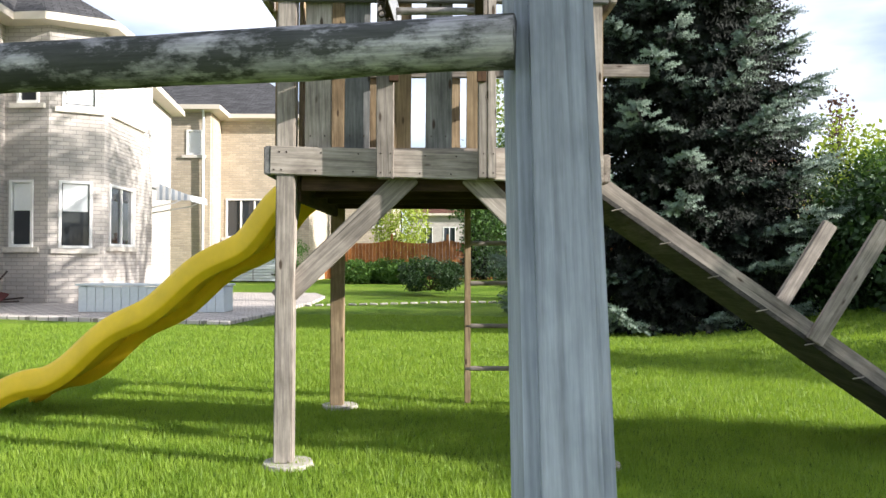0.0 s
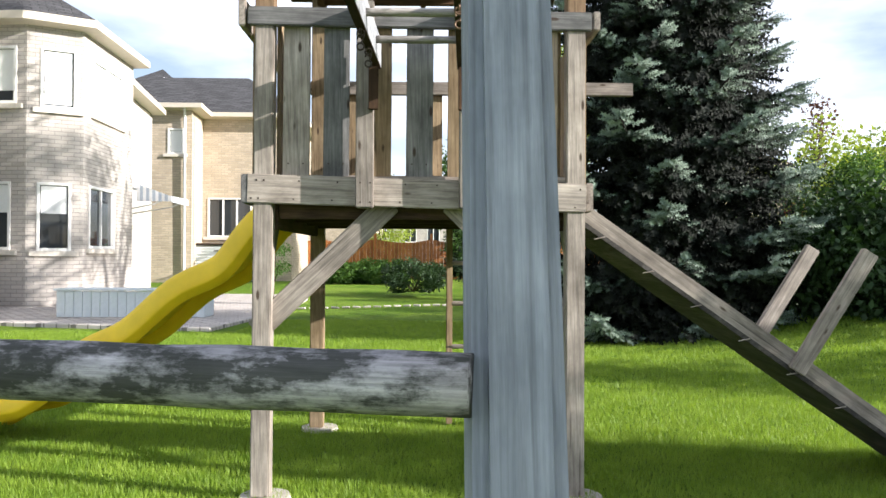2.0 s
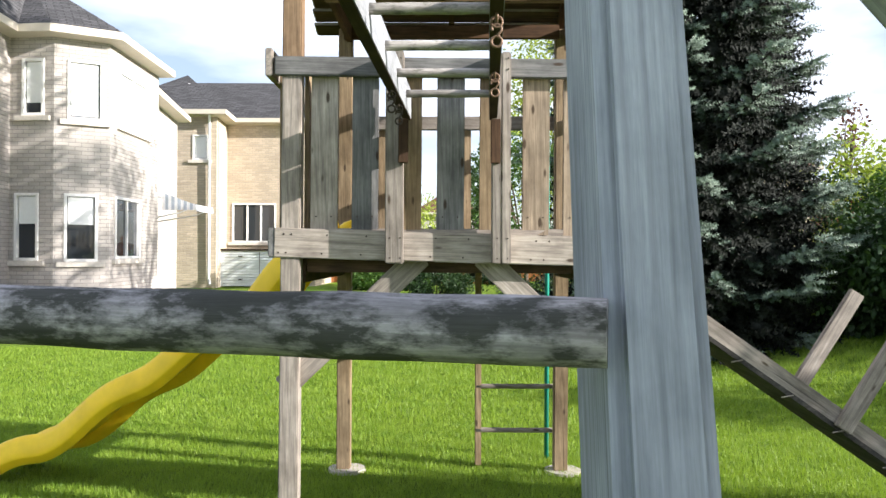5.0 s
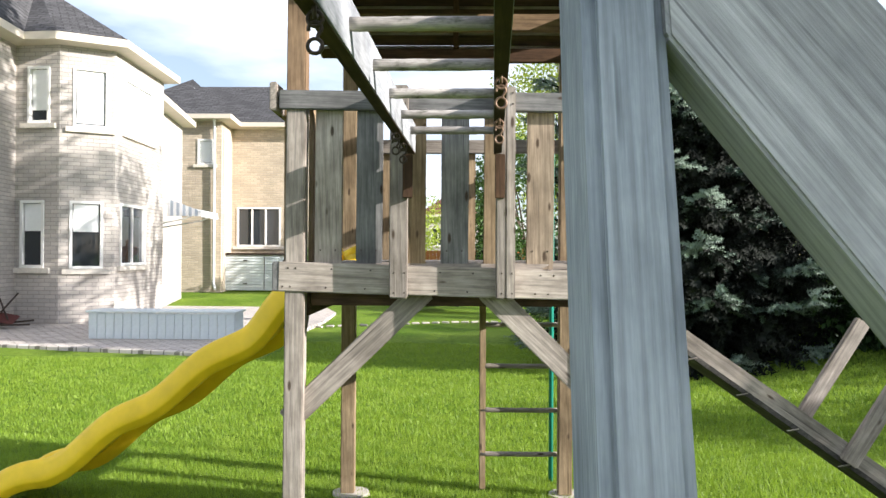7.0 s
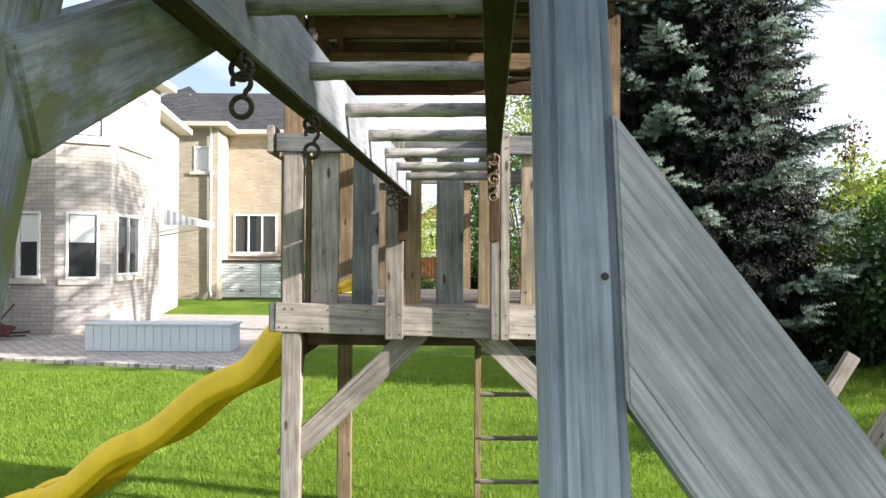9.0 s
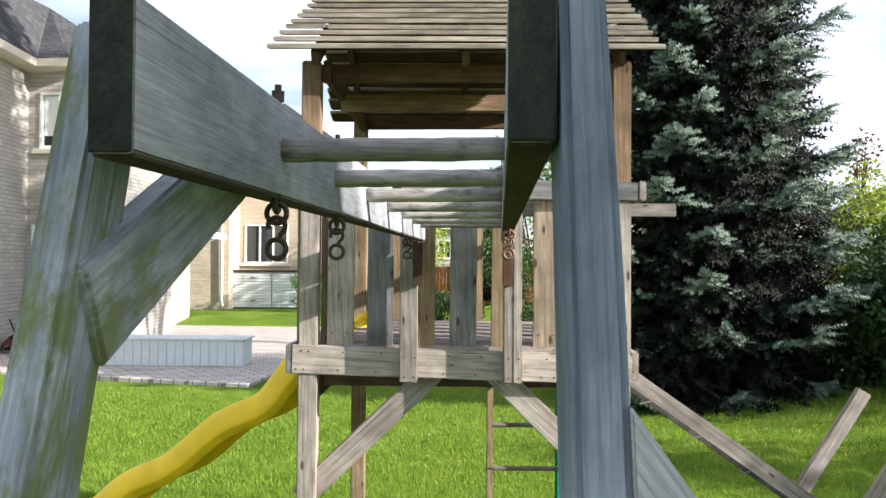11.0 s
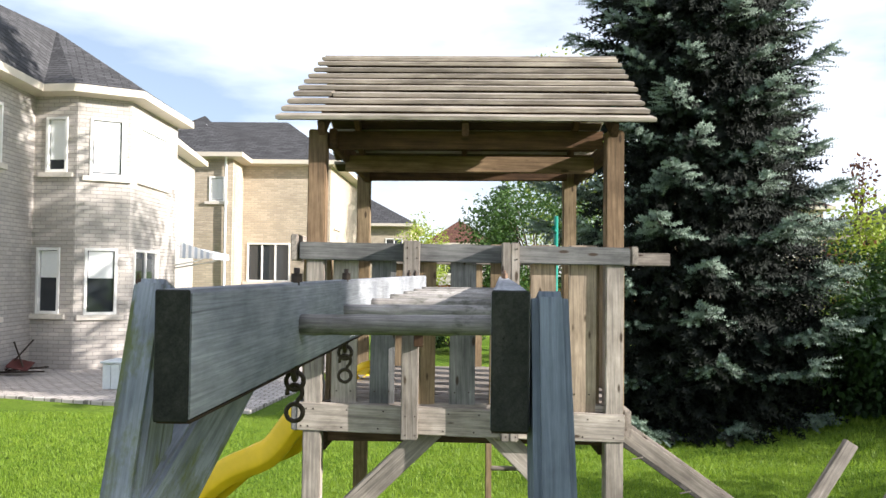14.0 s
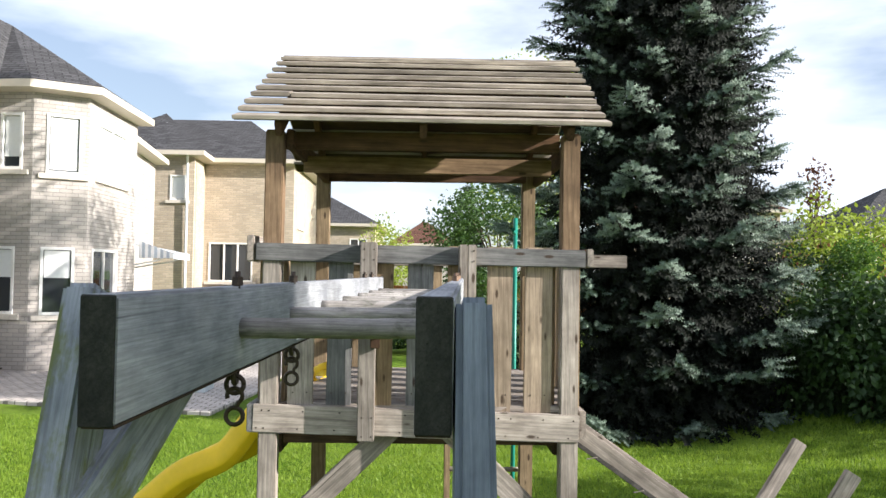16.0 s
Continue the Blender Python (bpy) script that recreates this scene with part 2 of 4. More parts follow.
LEAF_MID = leaf_mat("green_leaves", (0.035, 0.085, 0.015), (0.11, 0.20, 0.04))
LEAF_DEEP = leaf_mat("deep_green_leaves", (0.016, 0.045, 0.010), (0.075, 0.14, 0.030), 0.55, 0.15, 2.0)
LEAF_LIME = leaf_mat("yellow_green_leaves", (0.15, 0.21, 0.025), (0.36, 0.42, 0.07))
LEAF_RED = leaf_mat("bronze_leaves", (0.05, 0.025, 0.02), (0.13, 0.05, 0.04))
DARK_BARK = plain("dark_bough_bark", (0.012, 0.010, 0.008), 0.95, 0, 0.4, 18, 0.5)
BARK = plain("bark", (0.10, 0.075, 0.055), 0.95, 0, 0.4, 18, 0.8)
GRASS_BLADE = leaf_mat("grass_blades", (0.088, 0.168, 0.012), (0.262, 0.355, 0.046), 0.5, 0.35)


def lawn_mat():
    k = Mat("lawn", 0.9, spec=0.1)
    big = k.noise(k.coords(), 0.5, 3, 0.6)
    mid = k.noise(k.coords((1, 1, 1)), 9, 4, 0.7)
    fine = k.noise(k.coords((1, 0.6, 1)), 90, 3, 0.7)
    c = k.mix(k.ramp(big, (0.35, 0.0), (0.65, 1.0)), (0.088, 0.165, 0.012), (0.165, 0.245, 0.028))
    c = k.mix(0.8, c, k.ramp(mid, (0.3, 0.65), (0.7, 1.25)), "MULTIPLY")
    c = k.mix(0.8, c, k.ramp(fine, (0.3, 0.45), (0.7, 1.4)), "MULTIPLY")
    k.colour(c)
    k.bump(fine, 0.9, 0.03)
    return k.m


LAWN = lawn_mat()


def paver_mat():
    k = Mat("stone_pavers", 0.9, spec=0.2)
    br = k.node("ShaderNodeTexBrick", Scale=1.0)
    br.inputs["Color1"].default_value, br.inputs["Color2"].default_value, br.inputs["Mortar"].default_value = (0.58, 0.52, 0.47, 1), (0.47, 0.42, 0.38, 1), (0.20, 0.18, 0.155, 1)
    br.inputs["Brick Width"].default_value, br.inputs["Row Height"].default_value, br.inputs["Mortar Size"].default_value = 0.22, 0.15, 0.012
    k.l.new(k.coords(), br.inputs["Vector"])
    n = k.ramp(k.noise(k.coords(), 2.5, 5, 0.6), (0.3, 0.8), (0.7, 1.1))
    k.colour(k.mix(1.0, br.outputs["Color"], n, "MULTIPLY"))
    k.bump(br.outputs["Fac"], 0.7, -0.01)
    return k.m


PAVER = paver_mat()


# ---- mesh helpers ----
WORLD = {}


def thing(name, at, label, category, group="", kind=""):
    ob = new(name)
    ob.empty_display_size = 0.1
    ob.location = at
    WORLD[ob] = Matrix.Translation(at)
    return tagged(ob, label, category, group, kind)


def mesh_of(bm, mat, smooth=False):
    me = bpy.data.meshes.new("mesh")
    bm.normal_update()
    bm.to_mesh(me)
    bm.free()
    if smooth:
        me.shade_smooth()
    if mat is not None:
        me.materials.append(mat)
    return me


def put(name, data, parent=None, m=None, label=""):
    """Links mesh data as one object, at the world pose m, under a thing or a part."""
    ob = new(name, data)
    m = Matrix() if m is None else m
    WORLD[ob] = m
    if parent is not None:
        ob.parent = parent
        ob.matrix_basis = WORLD[parent].inverted() @ m
    else:
        ob.matrix_basis = m
    if label:
        ob["label"] = label
    return ob


def part(name, bm, material, parent, label="", m=None, smooth=False):
    return put(name, mesh_of(bm, material, smooth), parent, m, label)


def box_bm(sx, sy, sz, bevel=0.004, segments=1, wobble=0.0, cuts=0):
    bm = bmesh.new()
    bmesh.ops.create_cube(bm, size=1.0)
    for v in bm.verts:
        v.co = Vector((v.co.x * sx, v.co.y * sy, v.co.z * sz))
    if cuts:
        long_edges = [e for e in bm.edges if abs(e.verts[0].co.x - e.verts[1].co.x) > sx * 0.5]
        bmesh.ops.subdivide_edges(bm, edges=long_edges, cuts=cuts, use_grid_fill=True)
    if bevel:
        sharp = [e for e in bm.edges if len(e.link_faces) == 2 and e.calc_face_angle(0) > 0.5]
        bmesh.ops.bevel(bm, geom=sharp, offset=bevel, segments=segments, affect="EDGES")
    if wobble:
        for v in bm.verts:
            n = noise.noise_vector(v.co * 2.3 + Vector((sx * 7, sy * 90, 3))) * wobble
            v.co += Vector((0, n.y, n.z))
    return bm


def beam_pose(p0, p1, up=(0, 0, 1)):
    """x runs from p0 to p1; z lies as near to up as it can; the origin is half way."""
    p0, p1 = Vector(p0), Vector(p1)
    x = (p1 - p0).normalized()
    y = Vector(up).cross(x).normalized()
    z = x.cross(y)
    m = Matrix((x, y, z)).transposed().to_4x4()
    m.translation = (p0 + p1) / 2
    return m


def board(name, p0, p1, across, thick, mat, parent, up=(0, 0, 1), label="", bevel=0.005, wobble=0.0015, over=0.0):
    """A sawn board from p0 to p1; across runs along up, thick at right angles to it."""
    length = (Vector(p1) - Vector(p0)).length + over
    bm = box_bm(length, thick, across, bevel, 2, wobble, cuts=max(1, int(length / 0.25)))
    return part(name, bm, mat, parent, label, beam_pose(p0, p1, up))


def tube_bm(points, radius, sides=10, wobble=0.0, cap=True):
    """A round bar along points; radius is a number or one per point."""
    pts = [Vector(p) for p in points]
    rad = list(radius) if isinstance(radius, (list, tuple)) else [radius] * len(pts)
    bm, rings = bmesh.new(), []
    prev = None
    for i, p in enumerate(pts):
        d = (pts[min(i + 1, len(pts) - 1)] - pts[max(i - 1, 0)]).normalized()
        if prev is None:
            side = d.orthogonal().normalized()
        else:
            side = (prev - d * prev.dot(d)).normalized()
        prev = side
        other = d.cross(side)
        ring = []
        for j in range(sides):
            a = 2 * math.pi * j / sides
            r = rad[i] * (1 + wobble * noise.noise(Vector((i * 0.9, math.cos(a) * 1.2, math.sin(a) * 1.2)) + p * 3))
            ring.append(bm.verts.new(p + side * (math.cos(a) * r) + other * (math.sin(a) * r)))
        rings.append(ring)
    for a, b in zip(rings, rings[1:]):
        for j in range(sides):
            bm.faces.new((a[j], a[(j + 1) % sides], b[(j + 1) % sides], b[j]))
    if cap:
        bm.faces.new(rings[0][::-1])
        bm.faces.new(rings[-1])
    return bm


def log(name, p0, p1, radius, mat, parent, label="", wobble=0.12):
    p0, p1 = Vector(p0), Vector(p1)
    m = beam_pose(p0, p1)
    half = (p1 - p0).length / 2
    pts = [((-1 + 2 * i / 12) * half, 0, 0) for i in range(13)]
    return part(name, tube_bm(pts, radius, 14, wobble), mat, parent, label, m, smooth=True)


def poly_bm(points):
    bm = bmesh.new()
    bm.faces.new([bm.verts.new(p) for p in points])
    return bm


def prism_bm(outline, z0, z1, bevel=0.0):
    bm = bmesh.new()
    low, high = [bm.verts.new((x, y, z0)) for x, y in outline], [bm.verts.new((x, y, z1)) for x, y in outline]
    n = len(outline)
    bm.faces.new(low[::-1])
    bm.faces.new(high)
    for i in range(n):
        bm.faces.new((low[i], low[(i + 1) % n], high[(i + 1) % n], high[i]))
    bmesh.ops.recalc_face_normals(bm, faces=bm.faces)
    if bevel:
        bmesh.ops.bevel(bm, geom=list(bm.edges), offset=bevel, segments=1, affect="EDGES")
    return bm


def raw_mesh(verts, faces, mat, smooth=False):
    """A mesh from numpy arrays: verts (n, 3), faces (m, 3 or 4)."""
    me = bpy.data.meshes.new("mesh")
    verts, faces = np.asarray(verts, np.float32), np.asarray(faces, np.int32)
    k = faces.shape[1]
    me.vertices.add(len(verts))
    me.vertices.foreach_set("co", verts.ravel())
    me.loops.add(faces.size)
    me.loops.foreach_set("vertex_index", faces.ravel())
    me.polygons.add(len(faces))
    me.polygons.foreach_set("loop_start", np.arange(0, faces.size, k, dtype=np.int32))
    me.update(calc_edges=True)
    me.materials.append(mat)
    if smooth:
        me.shade_smooth()
    return me


def scatter_mesh(tmpl_v, tmpl_f, places, mats, sizes, mat):
    """Many small copies of one template in ONE mesh: rotations mats (n, 3, 3), places (n, 3), sizes (n)."""
    n, nv = len(places), len(tmpl_v)
    v = np.einsum("nij,vj->nvi", mats, tmpl_v) * sizes[:, None, None] + places[:, None, :]
    f = tmpl_f[None, :, :] + (np.arange(n) * nv)[:, None, None]
    return raw_mesh(v.reshape(-1, 3), f.reshape(-1, tmpl_f.shape[1]), mat)


def frames_from(x, rng, roll=None):
    """Rotations (n, 3, 3) whose first axis is x, spun at random about it."""
    x = x / np.linalg.norm(x, axis=1, keepdims=True)
    h = np.where(np.abs(x[:, 2:3]) < 0.9, np.array([[0, 0, 1.0]]), np.array([[1.0, 0, 0]]))
    y = np.cross(h, x)
    y /= np.linalg.norm(y, axis=1, keepdims=True)
    z = np.cross(x, y)
    a = rng.uniform(0, 2 * np.pi, len(x)) if roll is None else roll
    c, s = np.cos(a)[:, None], np.sin(a)[:, None]
    return np.stack([x, y * c + z * s, z * c - y * s], axis=2)


# ---- ground ----
def smooth_step(a, b, x):
    t = np.clip((x - a) / (b - a), 0, 1)
    return t * t * (3 - 2 * t)


def ground_z(x, y):
    """Height of the lawn: level round the playset, a low rise towards the shrubs."""
    rise = 0.42 * smooth_step(2.2, 6.5, x) * smooth_step(4.5, 10.5, y)
    back = 0.2 * smooth_step(21.5, 27.5, y)
    return rise + back + 0.02 * np.sin(x * 0.9) * np.sin(y * 0.7 + 1) * smooth_step(5.5, 8, y)


def build_ground():
    xs = np.unique(np.concatenate([np.linspace(-14, 16, 91), np.linspace(-900, -14, 10), np.linspace(16, 900, 10)]))
    ys = np.unique(np.concatenate([np.linspace(-4, 26, 91), np.linspace(-900, -4, 10), np.linspace(26, 1500, 12)]))
    gx, gy = np.meshgrid(xs, ys)
    v = np.stack([gx, gy, ground_z(gx, gy)], -1).reshape(-1, 3)
    i = np.arange(len(xs) - 1)[None, :] + (np.arange(len(ys) - 1) * len(xs))[:, None]
    i = i.ravel()
    f = np.stack([i, i + 1, i + 1 + len(xs), i + len(xs)], -1)
    return tagged(put("ground", raw_mesh(v, f, LAWN, True)), "mown green lawn rising gently towards the shrubs", "lawn", kind="structure")


build_ground()


# ---- playset: tower ----
tower = thing("play_tower", (0, 4.58, 0), "weathered timber play tower with slatted railing and stepped board roof", "play tower")
POST = {"fl": (-0.767, 3.845), "fr": (0.722, 3.845), "bl": (-0.712, 5.36), "br": (0.705, 5.36)}
for key, (px, py) in POST.items():
    top = 2.90
    lean = 0.012 if key == "fl" else 0.0
    if key[0] == "f":
        board("post", (px, py, 0.02), (px + lean * 0.8, py, 2.30), 0.089, 0.089, WOOD, tower, up=(1, 0, 0), bevel=0.006)
        # upper length in browner timber, which paints the shade below the roof
        board("post", (px + lean * 0.8, py, 2.30), (px + lean, py, top), 0.089, 0.089, WOOD_POST, tower, up=(1, 0, 0), bevel=0.006, label="browner upper post, the roof's shade put into its colour")
    else:
        board("post", (px, py, 0.02), (px, py, top), 0.089, 0.089, WOOD_WARM, tower, up=(1, 0, 0), bevel=0.006)
# rim boards round the deck
board("rim_board", (-0.835, 3.872 - 0.062, 1.478), (0.772, 3.872 - 0.062, 1.440), 0.137, 0.036, WOOD, tower)
board("rim_board", (-0.752, 5.42, 1.455), (0.75, 5.42, 1.455), 0.137, 0.036, WOOD, tower)
board("rim_board", (-0.845, 3.84 - 0.045, 1.478), (-0.845, 5.46, 1.46), 0.137, 0.036, WOOD_GREY, tower)
board("rim_board", (0.80, 3.86, 1.45), (0.80, 5.46, 1.45), 0.137, 0.036, WOOD, tower)
# bearers and joists below, in a brown with the deck's shade put into it
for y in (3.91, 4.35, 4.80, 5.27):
    board("joist", (-0.70, y, 1.40), (0.68, y, 1.40), 0.12, 0.038, WOOD_SHADED, tower)
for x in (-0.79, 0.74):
    board("bearer", (x + (0.065 if x < 0 else -0.065), 3.90, 1.36), (x + (0.065 if x < 0 else -0.065), 5.31, 1.36), 0.14, 0.036, WOOD_SHADED, tower)
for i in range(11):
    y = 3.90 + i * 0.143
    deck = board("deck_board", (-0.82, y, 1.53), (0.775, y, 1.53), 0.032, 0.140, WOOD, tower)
    # thin dark sheet that paints the shade under the deck board
    part("lower_face", box_bm(1.38, 0.132, 0.003, 0.0), WOOD_SHADED, deck, "thin dark sheet painting shade on the lower face", Matrix.Translation((-0.02, y, 1.511)))
# diagonal braces below the deck
board("brace", (-0.80, 3.872, 0.80), (-0.16, 3.872, 1.42), 0.112, 0.036, WOOD, tower, up=(-0.7, 0, 0.7))
board("brace", (0.72, 3.872, 0.84), (0.13, 3.872, 1.42), 0.112, 0.036, WOOD, tower, up=(0.7, 0, 0.7))
board("brace", (-0.80, 3.88, 0.85), (-0.80, 4.40, 1.42), 0.09, 0.036, WOOD_GREY, tower, up=(0, -0.7, 0.7))
board("brace", (0.755, 3.88, 0.85), (0.755, 4.40, 1.42), 0.09, 0.036, WOOD_GREY, tower, up=(0, -0.7, 0.7))
# front railing: slats behind the rail, two stout uprights in front
for i, (cx, w, mat) in enumerate(((-0.611, 0.126, WOOD), (-0.421, 0.122, WOOD_GREY), (-0.222, 0.126, WOOD_WARM), (-0.024, 0.128, WOOD_GREY), (0.172, 0.124, WOOD_WARM), (0.372, 0.126, WOOD_TAN), (0.567, 0.138, WOOD_TAN))):
    board("slat", (cx, 3.842, 1.425), (cx + 0.003, 3.842, 2.335), w, 0.024, mat, tower, up=(1, 0, 0), bevel=0.003)
board("rail", (-0.835, 3.805, 2.293), (0.795, 3.805, 2.280), 0.088, 0.036, WOOD_GREY, tower)
board("upright", (-0.277, 3.748, 1.385), (-0.275, 3.748, 2.345), 0.080, 0.076, WOOD, tower, up=(1, 0, 0))
for side in (-0.0215, 0.0215):
    board("upright", (0.206 + side, 3.748, 1.385), (0.206 + side, 3.748 + side * 0.1, 2.34), 0.042, 0.076, WOOD, tower, up=(1, 0, 0))
# blocks below the beam ends and edge battens beside the corner posts
for x0, x1 in ((-0.256, -0.212), (0.157, 0.200)):
    # the dark brown paints the beams' shadow onto the block
    board("bracket", ((x0 + x1) / 2, 3.695, 1.835), ((x0 + x1) / 2, 3.695, 2.032), x1 - x0, 0.028, WOOD_SHADE_BROWN, tower, up=(1, 0, 0), bevel=0.003)
for x in (-0.703, 0.652):
    board("batten", (x, 3.93, 1.50), (x, 3.93, 2.30), 0.020, 0.085, WOOD_WARM, tower, up=(1, 0, 0), bevel=0.003)
# side railings
for x, sgn in ((-0.862, 1), (0.818, -1)):
    board("rail", (x, 3.79, 2.31 if sgn > 0 else 2.285), (x, 5.44, 2.30), 0.13 if sgn > 0 else 0.09, 0.034, WOOD, tower)
    for i in range(5):
        y = 4.02 + 0.24 * i
        if sgn > 0 and 4.45 < y < 5.2:
            continue
        board("slat", (x + 0.03 * sgn, y, 1.43), (x + 0.03 * sgn, y, 2.30), 0.024, 0.13, WOOD_WARM, tower, up=(1, 0, 0), bevel=0.003)
# back rail runs on past the tower
board("rail", (-0.78, 5.42, 2.293), (1.412, 5.42, 2.303), 0.09, 0.036, WOOD, tower)
for cx in (-0.50, 0.05):
    board("slat", (cx, 5.45, 1.43), (cx, 5.45, 2.30), 0.13, 0.024, WOOD_WARM, tower, up=(1, 0, 0), bevel=0.003)
# roof frame, its brown deepened to paint the shade below the roof
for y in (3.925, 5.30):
    board("plate", (-0.72, y, 2.865), (0.68, y, 2.875), 0.09, 0.036, WOOD_SHADE_BROWN, tower)
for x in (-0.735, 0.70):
    board("tie", (x + 0.05, 3.83, 2.86), (x + 0.05, 5.40, 2.86), 0.10, 0.036, WOOD_SHADE_BROWN, tower)
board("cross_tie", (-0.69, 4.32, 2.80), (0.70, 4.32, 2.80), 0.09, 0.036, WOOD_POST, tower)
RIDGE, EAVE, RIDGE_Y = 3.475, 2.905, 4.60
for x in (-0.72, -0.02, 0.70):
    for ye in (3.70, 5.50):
        board("rafter", (x, ye, EAVE - 0.02), (x, RIDGE_Y, RIDGE - 0.06), 0.075, 0.036, WOOD_SHADE_BROWN, tower)
roof = put("roof", None, tower, Matrix.Translation((0, RIDGE_Y, RIDGE)))
rng = random.Random(4)
for side, ye in ((-1, 3.665), (1, 5.535)):
    slope = Vector((0, ye - RIDGE_Y, EAVE - RIDGE)).normalized()
    length = (Vector((0, ye, EAVE)) - Vector((0, RIDGE_Y, RIDGE))).length
    out = Vector((0, -slope.z * (1 if side > 0 else -1), abs(slope.y)))
    for i in range(10):
        d = 0.045 + i * (length - 0.06) / 9.4
        c = Vector((0, RIDGE_Y, RIDGE + 0.012)) + slope * d
        tilt = (slope * math.cos(radians(15)) + out * math.sin(radians(15)))
        x0, x1 = -0.865 - 0.008 * i + rng.uniform(-0.003, 0.003), 0.875 + 0.001 * i + rng.uniform(-0.008, 0.008)
        split = [(x0, x1)]
        if side < 0 and i == 6:
            split = [(x0, x0 + 0.20), (x0 + 0.205, x1)]
        for k, (a, b) in enumerate(split):
            lift = out * (0.004 if (k == 0 and len(split) > 1) else 0.0)
            rb = board("roof_board", c + lift + Vector((a, 0, rng.uniform(-0.004, 0.004))), c + lift + Vector((b, 0, rng.uniform(-0.004, 0.004))), 0.021, 0.128, ROOF_WOOD, roof, up=tilt.cross(Vector((1, 0, 0))) * (-1 if side < 0 else 1), bevel=0.003, wobble=0.003)
            # dark sheet that paints the roof's shade under each board
            part("lower_face", box_bm(b - a - 0.02, 0.122, 0.003, 0.0), WOOD_SHADED, rb, "thin dark sheet painting shade on the lower face", WORLD[rb] @ Matrix.Translation((0, 0, 0.0125)))
# ladder at the back, a green pole beside it
for z in (0.255, 0.547, 0.84, 1.115):
    log("rung", (0.16, 5.45, z), (0.67, 5.44, z + 0.004), 0.016, WOOD, tower)
board("ladder_rail", (0.172, 5.46, 0.02), (0.168, 5.45, 1.40), 0.042, 0.042, WOOD_WARM, tower, up=(1, 0, 0))
pole = thing("climbing_pole", (0.66, 5.72, 0), "slim green painted metal pole standing behind the tower", "pole")
part("shaft", tube_bm([(0, 0, 0), (0, 0, 1.3), (0, 0, 2.62)], 0.016, 12), GREEN_METAL, pole, m=Matrix.Translation((0.66, 5.72, 0)), smooth=True)
part("top_arm", tube_bm([(0, 0, 2.5), (-0.03, -0.1, 2.52), (-0.05, -0.30, 2.52)], 0.013, 10), GREEN_METAL, pole, m=Matrix.Translation((0.66, 5.72, 0)), smooth=True)
# concrete pads below the posts
for px, py in POST.values():
    pad = thing("footing", (px, py, 0), "small pale concrete footing slab below a timber post", "footing", "tower footings")
    bm = bmesh.new()
    bmesh.ops.create_cone(bm, cap_ends=True, segments=20, radius1=0.125, radius2=0.12, depth=0.02)
    for v in bm.verts:
        v.co.x *= 1 + 0.08 * noise.noise(v.co * 9)
    part("slab", bm, CONCRETE, pad, m=Matrix.Translation((px + 0.02, py, 0.012)))

# ---- playset: monkey bars ----
bars = thing("monkey_bars", (0, 1.2, 0), "grey weathered timber overhead ladder on two splayed legs", "monkey bars")
BL0, BL1 = Vector((-0.322, 0.688, 2.099)), Vector((-0.222, 3.78, 2.110))
BR0, BR1 = Vector((0.015, 0.645, 2.103)), Vector((0.172, 3.78, 2.110))
for a, b in ((BL0, BL1), (BR0, BR1)):
    beam = board("beam", a, b, 0.134, 0.037, WOOD_BEAM, bars, bevel=0.004)
    d = (b - a).normalized()
    part("end_grain", box_bm(0.004, 0.036, 0.133, 0.0015), WOOD_END, beam, "near-black end grain", beam_pose(a - d * 0.003, a + d * 0.001))
    # dark sheet along the beam's bottom, shade painted on as colour
    part("lower_face", box_bm((b - a).length - 0.01, 0.034, 0.003, 0.0), WOOD_SHADED, beam, "thin dark sheet painting shade below the beam", WORLD[beam] @ Matrix.Translation((0, 0, -0.0675)))
for i in range(7):
    y = 1.16 + i * 0.392
    def on(a, b):
        return a + (b - a) * ((y - a.y) / (b.y - a.y))
    l, r = on(BL0, BL1), on(BR0, BR1)
    log("rung", l + Vector((0.012, 0, 0.0)), r - Vector((0.012, 0, 0.0)), 0.0165, BAR_LOG, bars)
# legs: boards on edge that lean away as they rise
def leg_y(z):
    return 0.117 + 0.25 * z
LEG = {"r": lambda z: Vector((0.0565, leg_y(z) + 0.043, z)), "l": lambda z: Vector((-0.390 - 0.011 * (2.17 - z), 0.845 - 0.31 * (2.17 - z), z))}
leg = board("leg", LEG["r"](0.0), LEG["r"](2.160), 0.0405, 0.086, WOOD_LEG, bars, up=(1, 0, 0), bevel=0.007)
# worn thinner towards the top on its outer side
half = (LEG["r"](2.160) - LEG["r"](0.0)).length / 2
for v in leg.data.vertices:
    if v.co.z > 0:
        v.co.z -= 0.005 * float(np.clip((v.co.x - half + 0.27) / 0.27, 0, 1))
board("leg", LEG["l"](0.0), LEG["l"](2.164), 0.042, 0.089, WOOD_MOSS, bars, up=(1, 0, 0), bevel=0.007)
for z in (0.53, 0.82, 1.11, 1.40):
    a, b = LEG["l"](z), LEG["r"](z)
    log("rung", a + Vector((0.008, -0.030, 0)), b - Vector((0.0205, 0.041, 0)), 0.0142, LOG, bars)
# brace below the mossy beam
board("brace", (-0.379, 0.755, 1.893), (-0.357, 1.195, 2.100), 0.104, 0.034, WOOD_MOSS, bars, up=(0, -0.4, 0.9))
# outrigger: a board nailed to the side of the other leg, running down to the lawn
def on_leg_plane(x, z, back):
    return Vector((x, leg_y(z) - 0.0015 + back, z))
